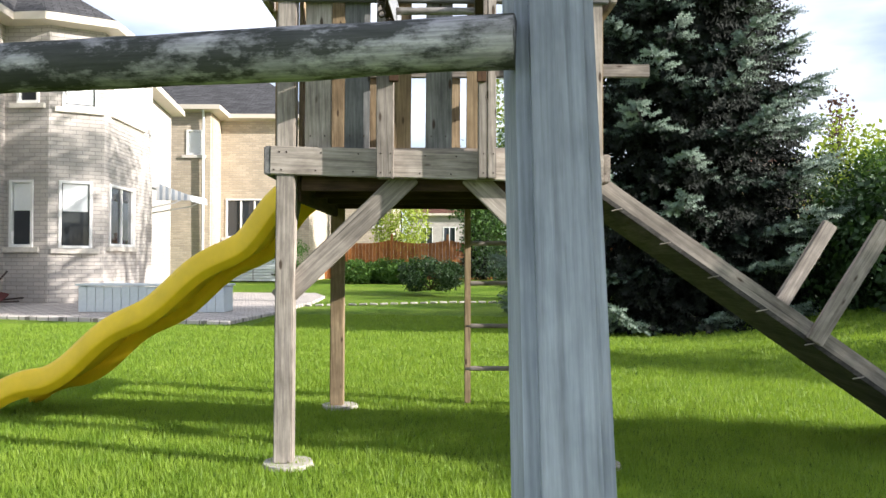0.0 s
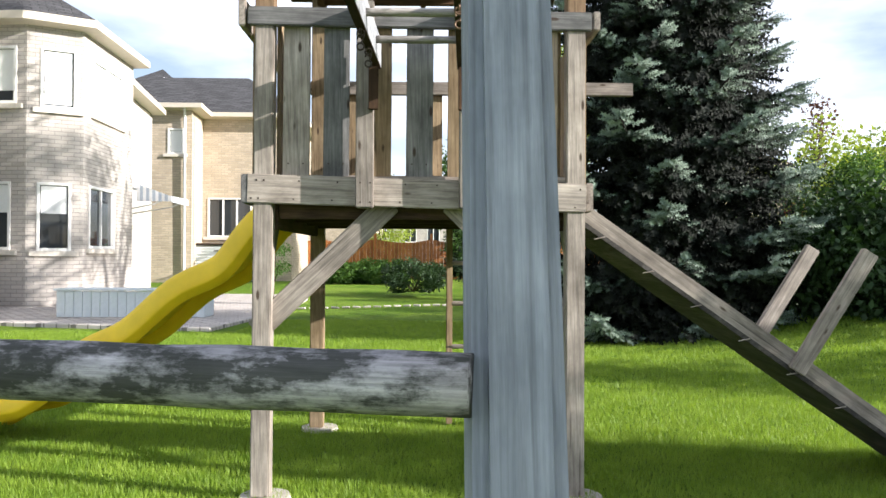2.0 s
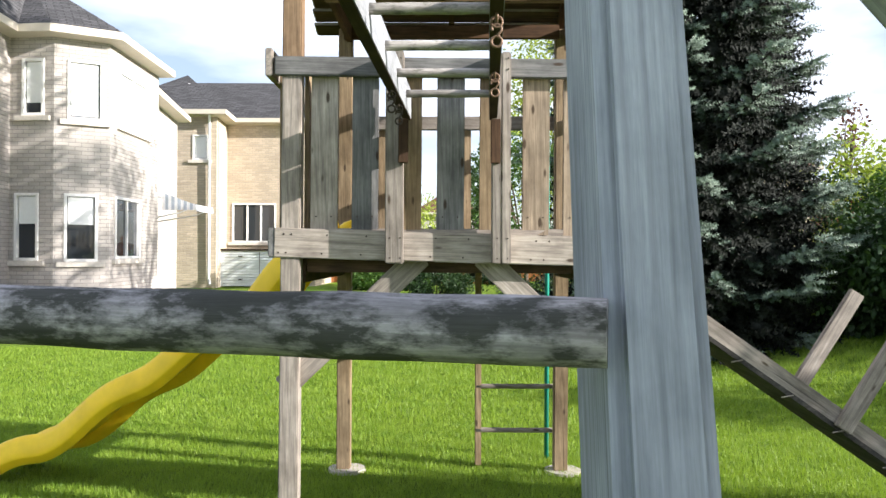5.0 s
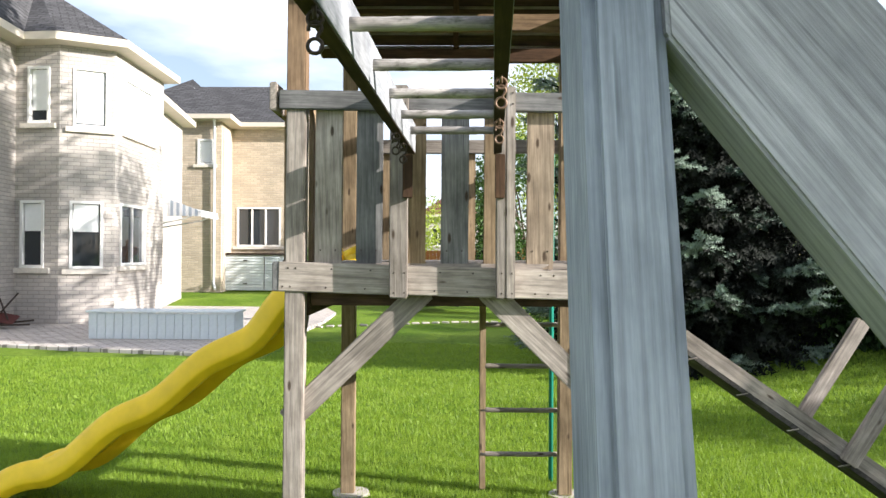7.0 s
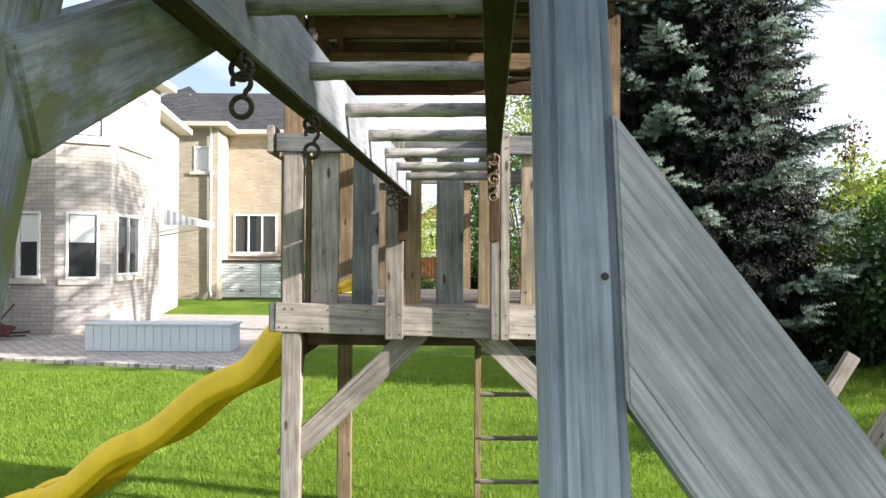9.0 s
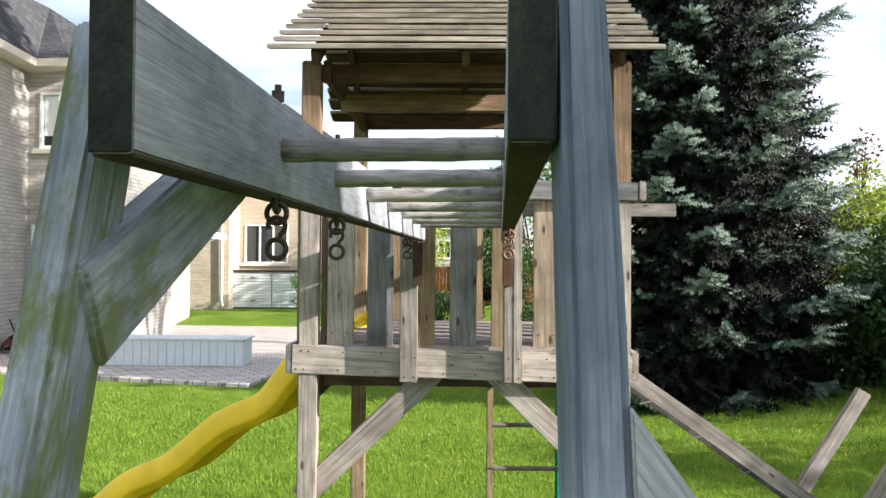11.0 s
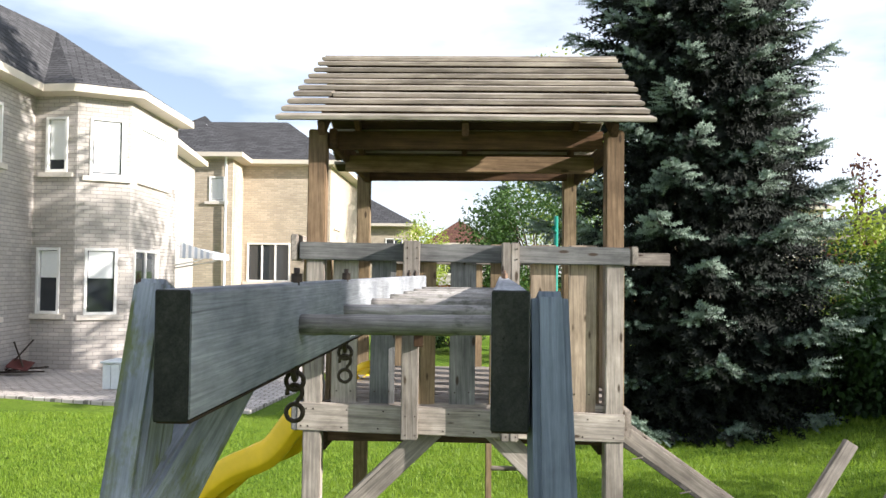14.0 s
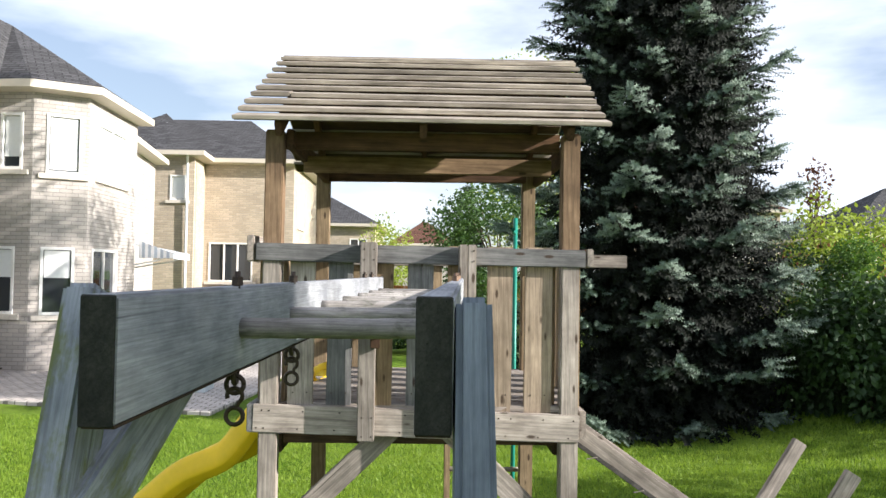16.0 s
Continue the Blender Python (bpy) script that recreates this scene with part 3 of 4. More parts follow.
def outrigger_bm():
    outline = [(0.0748, 1.853), (0.0748, 1.690), (1.262, 0.0), (1.372, 0.0)]
    bm = bmesh.new()
    fr, bk = [bm.verts.new(on_leg_plane(x, z, 0)) for x, z in outline], [bm.verts.new(on_leg_plane(x, z, 0.04)) for x, z in outline]
    bm.faces.new(fr)
    bm.faces.new(bk[::-1])
    for i in range(4):
        bm.faces.new((fr[i], bk[i], bk[(i + 1) % 4], fr[(i + 1) % 4]))
    bmesh.ops.recalc_face_normals(bm, faces=bm.faces)
    bmesh.ops.bevel(bm, geom=list(bm.edges), offset=0.002, segments=2, affect="EDGES")
    return bm
rig_pose = beam_pose(on_leg_plane(0.09, 1.77, 0), on_leg_plane(1.3, 0.05, 0), up=(0.8, 0, 0.6))
bm = outrigger_bm()
bmesh.ops.transform(bm, matrix=rig_pose.inverted(), verts=bm.verts)
part("outrigger", bm, WOOD_PALE, bars, m=rig_pose)
part("bolt", tube_bm([(0, 0.004, 0), (0, -0.002, 0)], 0.0022, 10), IRON, bars, m=Matrix.Translation((0.066, leg_y(1.757), 1.757)))


# ---- chain hooks on the beams ----
def hook(at, mat, label):
    """Eye bolt through the beam, a shackle link and an S hook below."""
    at = Vector(at)
    h = thing("swing_hook", at, label, "hook", "swing hooks")
    m = Matrix.Translation(at)
    part("bolt", tube_bm([(0, 0, 0.02), (0, 0, 0.158)], 0.005, 8), mat, h, m=m, smooth=True)
    part("nut", tube_bm([(0, 0, 0.135), (0, 0, 0.149)], 0.010, 6), mat, h, m=m)
    def ring(r, cz, a0, a1, plane):
        pts = []
        for i in range(19):
            a = a0 + (a1 - a0) * i / 18
            u, w = r * math.cos(a), r * math.sin(a)
            pts.append((u, 0, cz + w) if plane == "x" else (0, u, cz + w))
        return pts
    part("eye", tube_bm(ring(0.012, -0.008, 0, 2 * math.pi, "y"), 0.0045, 8), mat, h, m=m, smooth=True)
    part("link", tube_bm(ring(0.014, -0.022, 0, 2 * math.pi, "x"), 0.004, 8), mat, h, m=m, smooth=True)
    s = ring(0.012, -0.040, radians(200), radians(-60), "x")[::1] + ring(0.0135, -0.072, radians(75), radians(-330), "x")
    part("s_hook", tube_bm(s, 0.0038, 8), mat, h, m=m, smooth=True)


for y in (1.155, 1.60, 3.10, 3.38):
    c = BL0 + (BL1 - BL0) * ((y - BL0.y) / (BL1.y - BL0.y))
    hook((c.x + (0.012 if y < 2 else 0), y, c.z - 0.067), IRON, "rusty dark iron hook hanging below the timber beam")
for y in (2.16, 2.80):
    c = BR0 + (BR1 - BR0) * ((y - BR0.y) / (BR1.y - BR0.y))
    hook((c.x, y, c.z - 0.067), STEEL, "worn steel hook hanging below the timber beam")

# ---- climbing ramp ----
ramp = thing("climbing_ramp", (1.8, 4.5, 0), "sloping timber climbing ramp with two angled handholds", "ramp")
R0, R1 = Vector((0.80, 0, 1.383)), Vector((2.745, 0, 0.036))
rd = (R1 - R0).normalized()
rn = Vector((-rd.z, 0, rd.x))
for y in (4.02, 4.60):
    board("side_rail", R0 + Vector((0, y, 0)), R1 + Vector((0, y, 0)), 0.085, 0.036, WOOD, ramp, up=rn)
n_pl = 18
for i in range(n_pl):
    c = R0 + (R1 - R0) * ((i + 0.5) / n_pl) - rn * 0.044
    board("plank", c + Vector((0, 4.0, 0)), c + Vector((0, 4.62, 0)), 0.026, 0.136, WOOD_PLANK_SHADE, ramp, up=rn, bevel=0.003)
for i in range(6):
    c = R0 + (R1 - R0) * (0.06 + i * 0.125) - rn * 0.058
    log("peg", c + Vector((-0.035, 3.99, -0.004)), c + Vector((0.02, 3.985, 0.008)), 0.0035, WOOD, ramp)
hd = Vector((0.53, 0, 0.848))
for cx, y, ln in ((1.882, 3.983, 0.675), (1.895, 4.637, 0.71)):
    c = Vector((cx, y, 0.62))
    board("handhold", c - hd * 0.03, c + hd * ln, 0.086, 0.036, WOOD, ramp, up=(0.848, 0, -0.53))

# ---- wavy slide ----
slide = thing("wavy_slide", (-1.8, 4.9, 0), "bright yellow moulded plastic wavy slide from tower to lawn", "slide")
def slide_point(s):
    """Middle of the bed at s from 0 (top) to 1 (foot)."""
    x = -0.62 - 2.28 * s
    y = 4.77 + 0.48 * s
    ease = float(smooth_step(0.12, 0.24, s) * (1 - smooth_step(0.80, 0.94, s)))
    z = 1.323 + 0.6635 * (x + 0.972) - ease * (0.098 + 0.024 * math.cos(2 * math.pi * (x + 1.74) / 0.60))
    z = max(z, 0.090) if s > 0.5 else min(z, 1.545)
    return Vector((x, y, float(z)))
def slide_bm(outer):
    """A closed section swept along the bed."""
    bm, rings = bmesh.new(), []
    n = 72
    for i in range(n + 1):
        s = i / n
        p = slide_point(s)
        t = (slide_point(min(1, s + 0.01)) - slide_point(max(0, s - 0.01))).normalized()
        side = Vector((0, 0, 1)).cross(t).normalized()
        up = t.cross(side)
        flare = 1.0 + 0.14 * max(0, (s - 0.88) / 0.12)
        rings.append([bm.verts.new(p + side * a * flare * (0.84 + 0.10 * s) + up * b * 0.92) for a, b in outer])
    k = len(outer)
    for a, b in zip(rings, rings[1:]):
        for j in range(k):
            bm.faces.new((a[j], a[(j + 1) % k], b[(j + 1) % k], b[j]))
    bm.faces.new(rings[0])
    bm.faces.new(rings[-1][::-1])
    bmesh.ops.recalc_face_normals(bm, faces=bm.faces)
    return bm
chute = [(-0.147, 0.052), (-0.117, 0.013), (-0.05, 0.0), (0.0, 0.006), (0.05, 0.0), (0.117, 0.013), (0.147, 0.052), (0.150, 0.02), (0.12, -0.02), (-0.12, -0.02), (-0.150, 0.02)]
lip = [(0.146, 0.050), (0.165, 0.088), (0.182, 0.100), (0.200, 0.095), (0.218, 0.062), (0.236, 0.012), (0.247, -0.030), (0.244, -0.048), (0.226, -0.058), (0.222, -0.088), (0.210, -0.088), (0.205, -0.03), (0.19, 0.04), (0.160, 0.045)]
part("bed", slide_bm(chute), YELLOW, slide, smooth=True)
for sg in (-1, 1):
    part("side_wall", slide_bm([(a * sg, b) for a, b in lip]), YELLOW, slide, smooth=True)

# nail heads on the front boards
for x in (-0.80, -0.765, -0.60, -0.42, -0.10, 0.05, 0.36, 0.42, 0.58, 0.73):
    for dz in (-0.045, 0.04):
        z = 1.478 - 0.0236 * (x + 0.835) + dz
        part("nail", tube_bm([(0, 0.004, 0), (0, -0.0015, 0)], 0.0045, 6), IRON, tower, m=Matrix.Translation((x + dz * 0.3, 3.792, z)))
for cx in (-0.30, -0.254, 0.183, 0.229):
    for z in (1.41, 1.50, 2.26, 2.31):
        part("nail", tube_bm([(0, 0.004, 0), (0, -0.0015, 0)], 0.004, 6), IRON, tower, m=Matrix.Translation((cx + 0.006, 3.710, z)))
for cx in (-0.611, -0.421, -0.024, 0.372, 0.567):
    for dx in (-0.035, 0.035):
        part("nail", tube_bm([(0, 0.004, 0), (0, -0.0015, 0)], 0.004, 6), IRON, tower, m=Matrix.Translation((cx + dx, 3.829, 1.60)))


# ---- houses ----
def wall_uv(me):
    uv = me.uv_layers.new(name="UVMap")
    for p in me.polygons:
        n = p.normal
        if abs(n.z) > 0.98:
            u, v = Vector((1, 0, 0)), Vector((0, 1, 0))
        else:
            u = Vector((0, 0, 1)).cross(n).normalized()
            v = n.cross(u)
        for li in p.loop_indices:
            co = me.vertices[me.loops[li].vertex_index].co
            uv.data[li].uv = (co.dot(u), co.dot(v))
    return me


def uv_part(name, bm, mat, parent, label=""):
    ob = part(name, bm, mat, parent, label)
    wall_uv(ob.data)
    return ob


def wall_with_holes(a, b, z0, z1, holes, thick=0.25):
    """An upright wall from a to b (outside on the right hand of a to b), holes as (u0, u1, z0, z1) along it, with reveals."""
    a, b = Vector((*a, 0)), Vector((*b, 0))
    d = (b - a).normalized()
    L = (b - a).length
    inward = Vector((-d.y, d.x, 0))
    us = sorted({0.0, L, *[h[0] for h in holes], *[h[1] for h in holes]})
    zs = sorted({z0, z1, *[h[2] for h in holes], *[h[3] for h in holes]})
    bm = bmesh.new()
    def pt(u, z, w):
        return a + d * u + Vector((0, 0, z)) + inward * w
    def quad(*pts):
        bm.faces.new([bm.verts.new(p) for p in pts])
    for u0, u1 in zip(us, us[1:]):
        for w0, w1 in zip(zs, zs[1:]):
            uc, zc = (u0 + u1) / 2, (w0 + w1) / 2
            if any(h[0] < uc < h[1] and h[2] < zc < h[3] for h in holes):
                continue
            quad(pt(u0, w0, 0), pt(u1, w0, 0), pt(u1, w1, 0), pt(u0, w1, 0))
            quad(pt(u1, w0, thick), pt(u0, w0, thick), pt(u0, w1, thick), pt(u1, w1, thick))
    for h0, h1, k0, k1 in holes:
        quad(pt(h0, k0, 0), pt(h0, k1, 0), pt(h0, k1, thick), pt(h0, k0, thick))
        quad(pt(h1, k1, 0), pt(h1, k0, 0), pt(h1, k0, thick), pt(h1, k1, thick))
        quad(pt(h0, k1, 0), pt(h1, k1, 0), pt(h1, k1, thick), pt(h0, k1, thick))
        quad(pt(h1, k0, 0), pt(h0, k0, 0), pt(h0, k0, thick), pt(h1, k0, thick))
    quad(pt(0, z1, 0), pt(L, z1, 0), pt(L, z1, thick), pt(0, z1, thick))
    bmesh.ops.remove_doubles(bm, verts=bm.verts, dist=0.0005)
    return bm


def window(house, a, b, u0, u1, z0, z1, panes=1, blind=0.0, proud=True, sashes=None):
    """A framed window in the wall from a to b: frame, panes, optional blind behind the glass, sill below."""
    a, b = Vector((*a, 0)), Vector((*b, 0))
    d = (b - a).normalized()
    inward = Vector((-d.y, d.x, 0))
    m = Matrix((d, inward, Vector((0, 0, 1)))).transposed().to_4x4()
    m.translation = a + d * u0 + Vector((0, 0, z0))
    w, h, fw = u1 - u0, z1 - z0, 0.06
    win = put("window", None, house, m)
    def bar(name, x0, x1, y0, y1, k0, k1, mat, lab=""):
        bm = box_bm(x1 - x0, y1 - y0, k1 - k0, 0.004)
        return put(name, mesh_of(bm, mat), win, m @ Matrix.Translation(((x0 + x1) / 2, (y0 + y1) / 2, (k0 + k1) / 2)), lab)
    bm = bmesh.new()
    for x0, x1, k0, k1 in ((0, fw, 0, h), (w - fw, w, 0, h), (fw, w - fw, 0, fw), (fw, w - fw, h - fw, h)):
        sub = box_bm(x1 - x0, 0.11, k1 - k0, 0.004)
        for v in sub.verts:
            v.co += Vector(((x0 + x1) / 2, 0.055 - 0.025, (k0 + k1) / 2))
        tmp = bpy.data.meshes.new("t")
        sub.to_mesh(tmp)
        sub.free()
        bm.from_mesh(tmp)
        bpy.data.meshes.remove(tmp)
    put("frame", mesh_of(bm, FRAME_W), win, m)
    edges = [fw + (w - 2 * fw) * i / panes for i in range(panes + 1)] if sashes is None else sashes
    for x0, x1 in zip(edges, edges[1:]):
        bar("pane", x0 + 0.012, x1 - 0.012, 0.045, 0.055, fw, h - fw, GLASS)
    for x in edges[1:-1]:
        bar("mullion", x - 0.03, x + 0.03, 0.0, 0.07, fw, h - fw, FRAME_W)
    # white sheet on the panes: real blind, on some windows painted sky reflection
    if blind:
        for x0, x1 in zip(edges, edges[1:]):
            bar("blind", x0 + 0.02, x1 - 0.02, 0.030, 0.040, h - fw - (h - 2 * fw) * blind, h - fw - 0.01, BLIND_GLARE, "white sheet: drawn blind, on some panes painted sky reflection")
    bar("sill", -0.14, w + 0.14, -0.07, 0.09, -0.11, -0.005, STONE)
    return win


def eave_band(house, pts, z, over, closed=False):
    """Soffit, fascia and gutter along the wall line pts, offset outwards (right hand)."""
    P = [Vector((x, y, 0)) for x, y in pts]
    off = []
    for i, p in enumerate(P):
        ns = []
        if i > 0:
            d = (p - P[i - 1]).normalized()
            ns.append(Vector((d.y, -d.x, 0)))
        if i < len(P) - 1:
            d = (P[i + 1] - p).normalized()
            ns.append(Vector((d.y, -d.x, 0)))
        n = sum(ns, Vector()).normalized()
        off.append(p + n * over / max(0.5, n.dot(ns[0])))
    bm = bmesh.new()
    bot_i = [bm.verts.new(p + Vector((0, 0, z - 0.16))) for p in P]
    bot_o = [bm.verts.new(p + Vector((0, 0, z - 0.12))) for p in off]
    top_o = [bm.verts.new(p + Vector((0, 0, z + 0.04))) for p in off]
    top_i = [bm.verts.new(p + Vector((0, 0, z + 0.06))) for p in P]
    for i in range(len(P) - 1):
        bm.faces.new((bot_i[i], bot_i[i + 1], bot_o[i + 1], bot_o[i]))
        bm.faces.new((bot_o[i], bot_o[i + 1], top_o[i + 1], top_o[i]))
        bm.faces.new((top_o[i], top_o[i + 1], top_i[i + 1], top_i[i]))
    bmesh.ops.recalc_face_normals(bm, faces=bm.faces)
    part("eave", bm, SOFFIT, house, "cream metal eave and gutter")
    return off


def slab_bm(points, thick=0.06):
    """A flat roof slope with a thickness."""
    bm = bmesh.new()
    f = bm.faces.new([bm.verts.new(p) for p in points])
    bm.normal_update()
    n = f.normal.copy()
    if n.z < 0:
        bmesh.ops.reverse_faces(bm, faces=[f])
        n = -n
    low = [bm.verts.new(v.co - n * thick) for v in f.verts]
    vs = list(f.verts)
    k = len(vs)
    bm.faces.new(low[::-1])
    for i in range(k):
        bm.faces.new((vs[i], low[i], low[(i + 1) % k], vs[(i + 1) % k]))
    return bm


def roof_slope(house, points, mat):
    ob = uv_part("roof", slab_bm([Vector(p) for p in points]), mat, house)
    return ob


# the near house: a faceted two-storey bay
Z0 = 0.10
house_a = thing("house", (-9, 19, 0), "two-storey buff brick house with a faceted bay and grey shingle roof", "house")
WA = [(-8.95, 12.3), (-9.28, 16.7), (-8.30, 16.6), (-7.36, 17.15), (-7.48, 20.3), (-7.95, 20.36), (-8.62, 25.0), (-14.0, 25.0)]
EA = 6.08
HOLES = {0: [(2.2, 3.0, 1.24, 2.66), (2.2, 3.0, 4.28, 5.48)],
         1: [(0.12, 0.66, 1.24, 2.66), (0.27, 0.77, 4.28, 5.48)],
         2: [(0.20, 0.86, 1.22, 2.66), (0.25, 0.95, 4.22, 5.50)],
         3: [(0.30, 1.85, 1.28, 2.66), (0.50, 2.35, 4.25, 5.48)],
         4: [], 5: [(0.25, 1.25, 0.2, 2.35)], 6: []}
for i in range(7):
    a, b = WA[i], WA[i + 1]
    uv_part("wall", wall_with_holes(a, b, 0.0, (EA if i < 5 else EA - 0.38) - 0.1, HOLES[i]), BRICK_A, house_a)
    for u0, u1, z0, z1 in HOLES[i]:
        # facet 3's upper white sheet paints reflected sky; facet 2 has drawn blinds
        window(house_a, a, b, u0, u1, z0, z1, panes=2 if i == 3 else 1, blind=0.97 if (z0 > 4 and i in (2, 3)) else (0.45 if i in (1, 2) and z0 < 4 else (0.8 if z0 > 4 else 0.0)))
part("interior", prism_bm([(-13.4, 12.6), (-9.3, 12.6), (-9.55, 17.1), (-8.4, 17.0), (-7.72, 17.45), (-7.85, 20.0), (-8.35, 20.6), (-8.98, 24.7), (-13.6, 24.7)], 0.05, 5.8), UNLIT_ROOM, house_a, "solid block behind the windows, near-black to paint unlit rooms")
off = eave_band(house_a, WA[:6], EA, 0.33)
off_rear = eave_band(house_a, [(-7.95, 20.36), (-8.62, 25.0), (-14.0, 25.0)], EA - 0.38, 0.36)
AP = Vector((-10.5, 19.8, 8.3))
AP2 = Vector((-11.5, 24.0, 8.1))
APL = Vector((-11.5, 12.3, 8.3))
ez = Vector((0, 0, EA + 0.04))
er = Vector((0, 0, EA - 0.34))
for pts in ((off[1] + ez, off[2] + ez, AP), (off[2] + ez, off[3] + ez, AP), (off[3] + ez, off[4] + ez, AP), (off[4] + ez, off[5] + ez, AP), (off[0] + ez, off[1] + ez, AP, APL), (off_rear[0] + er, off_rear[1] + er, AP2, AP), (off_rear[1] + er, off_rear[2] + er, AP2)):
    roof_slope(house_a, pts, SHINGLE)
# striped awning over the side door
awning = thing("awning", (-7.4, 20.6, 2.7), "white and blue-grey striped awning over a side door", "awning")
AWS = [plain("awning_white", (0.8, 0.8, 0.8), 0.6, 0, 0.04, 8, 0), plain("awning_grey", (0.42, 0.47, 0.54), 0.6, 0, 0.05, 8, 0)]
for i in range(16):
    y = 20.45 + i * 0.09
    xw = -7.95 - 0.145 * (y - 20.36)
    part("stripe", slab_bm([(xw, y, 2.98), (xw, y + 0.088, 2.98), (-6.55, y + 0.088, 2.66), (-6.55, y, 2.66)], 0.03), AWS[i % 2], awning)
    part("valance", slab_bm([(-6.55, y, 2.66), (-6.55, y + 0.088, 2.66), (-6.53, y + 0.088, 2.50), (-6.53, y, 2.50)], 0.02), AWS[i % 2], awning)
for i in range(11):
    u0, u1 = i / 11, (i + 0.94) / 11
    part("side_stripe", slab_bm([(-7.42 + 0.87 * u0, 20.44, 2.52), (-7.42 + 0.87 * u1, 20.44, 2.52), (-7.42 + 0.87 * u1, 20.44, 2.97 - 0.32 * u1), (-7.42 + 0.87 * u0, 20.44, 2.97 - 0.32 * u0)], 0.02), AWS[i % 2], awning)
for y in (20.5, 21.85):
    part("arm", tube_bm([(-7.95 - 0.145 * (y - 20.36), y, 2.25), (-7.0, y, 2.45), (-6.56, y, 2.64)], 0.02, 8), WHITE, awning)

# the house behind
house_b = thing("house", (-8, 32, 0), "two-storey tan brick house with hipped grey shingle roof", "house")
WB = [(-12.6, 28.2), (-8.32, 28.2), (-8.45, 30.0), (-5.08, 30.0), (-5.08, 38.0), (-12.6, 38.0)]
EB = 6.42
HB = {0: [(3.42, 3.98, 4.72, 5.62)], 1: [], 2: [(0.20, 1.86, 1.82, 3.30)], 3: [(1.0, 2.2, 4.0, 5.4)], 4: []}
for i in range(5):
    uv_part("wall", wall_with_holes(WB[i], WB[i + 1], 0.0, EB - 0.1, HB[i]), BRICK_B, house_b)
    for u0, u1, z0, z1 in HB[i]:
        # white sheet on the small upper pane paints the sky's reflection
        window(house_b, WB[i], WB[i + 1], u0, u1, z0, z1, panes=3 if i == 2 else 1, blind=0.0 if i == 2 else 0.98)
part("interior", prism_bm([(-12.2, 28.6), (-8.7, 28.6), (-8.85, 30.4), (-5.45, 30.4), (-5.45, 37.5), (-12.2, 37.5)], 0.05, 6.1), UNLIT_ROOM, house_b, "solid block behind the windows, near-black to paint unlit rooms")
offb = eave_band(house_b, WB[:5], EB, 0.4)
ezb = Vector((0, 0, EB + 0.04))
RB1, RB2 = Vector((-11.4, 34.2, 8.75)), Vector((-7.7, 34.2, 8.75))
for pts in ((offb[0] + ezb, offb[1] + ezb, Vector((-10.5, 31.6, 8.5))), (offb[1] + ezb, offb[2] + ezb, RB1, Vector((-10.5, 31.6, 8.5))), (offb[2] + ezb, offb[3] + ezb, RB2, RB1), (offb[3] + ezb, offb[4] + ezb, RB2)):
    roof_slope(house_b, pts, SHINGLE)
part("vent_pipe", tube_bm([(-10.1, 30.6, 7.2), (-10.1, 30.6, 7.95)], 0.05, 10), WHITE, house_b)
part("roof_vent", box_bm(0.4, 0.4, 0.22, 0.03), SHINGLE, house_b, m=Matrix.Translation((-9.6, 30.4, 7.45)))
part("downspout", tube_bm([(-8.5, 27.9, 6.3), (-8.55, 28.1, 6.0), (-8.55, 28.12, 0.5), (-8.45, 27.95, 0.3)], 0.045, 8), WHITE, house_b, "white downspout")


# ---- patio ----
patio = tagged(put("patio", mesh_of(prism_bm([(-3.25, 12.05), (-3.0, 14.2), (-2.95, 18.0), (-3.05, 20.5), (-3.6, 22.4), (-8.0, 22.6), (-30, 22.6), (-30, 14.5), (-12, 13.6), (-7.6, 13.1)], -0.05, 0.06, 0.012), PAVER)), "raised patio of grey-brown stone pavers", "patio", kind="structure")
planter = thing("planter_box", (-5.35, 14.5, 0.1), "long low pale blue-grey painted timber planter box", "planter")
PX0, PX1, PY0, PY1, PZ0, PZ1 = -6.42, -3.85, 13.95, 14.5, 0.06, 0.54
n_pb = 17
for i in range(n_pb):
    w = (PX1 - PX0) / n_pb
    part("board", box_bm(w - 0.008, 0.03, PZ1 - PZ0 - 0.03, 0.004), PLANTER_M, planter, m=Matrix.Translation((PX0 + w * (i + 0.5), PY0, (PZ0 + PZ1) / 2 - 0.01)))
for i in range(6):
    w = (PY1 - PY0) / 6
    for x in (PX0 + 0.015, PX1 - 0.015):
        part("board", box_bm(0.03, w - 0.008, PZ1 - PZ0 - 0.03, 0.004), PLANTER_M, planter, m=Matrix.Translation((x, PY0 + 0.02 + w * (i + 0.5), (PZ0 + PZ1) / 2 - 0.01)))
part("lid", box_bm(PX1 - PX0 + 0.08, PY1 - PY0 + 0.10, 0.035, 0.008), PLANTER_M, planter, "flat bench lid", Matrix.Translation(((PX0 + PX1) / 2, (PY0 + PY1) / 2, PZ1)))

# folded metal chair leaning by the bay
chair = thing("folding_chair", (-8.6, 15.7, 0.1), "dark folded metal garden chair lying on the patio", "chair")
for p in (((-9.2, 15.7, 0.14), (-8.75, 15.9, 0.75)), ((-8.75, 15.6, 0.14), (-9.15, 15.9, 0.70)), ((-9.25, 15.5, 0.13), (-8.3, 15.5, 0.16)), ((-9.2, 15.8, 0.13), (-8.35, 15.75, 0.22))):
    part("tube", tube_bm([p[0], ((Vector(p[0]) + Vector(p[1])) / 2), p[1]], 0.018, 8), IRON, chair, smooth=True)
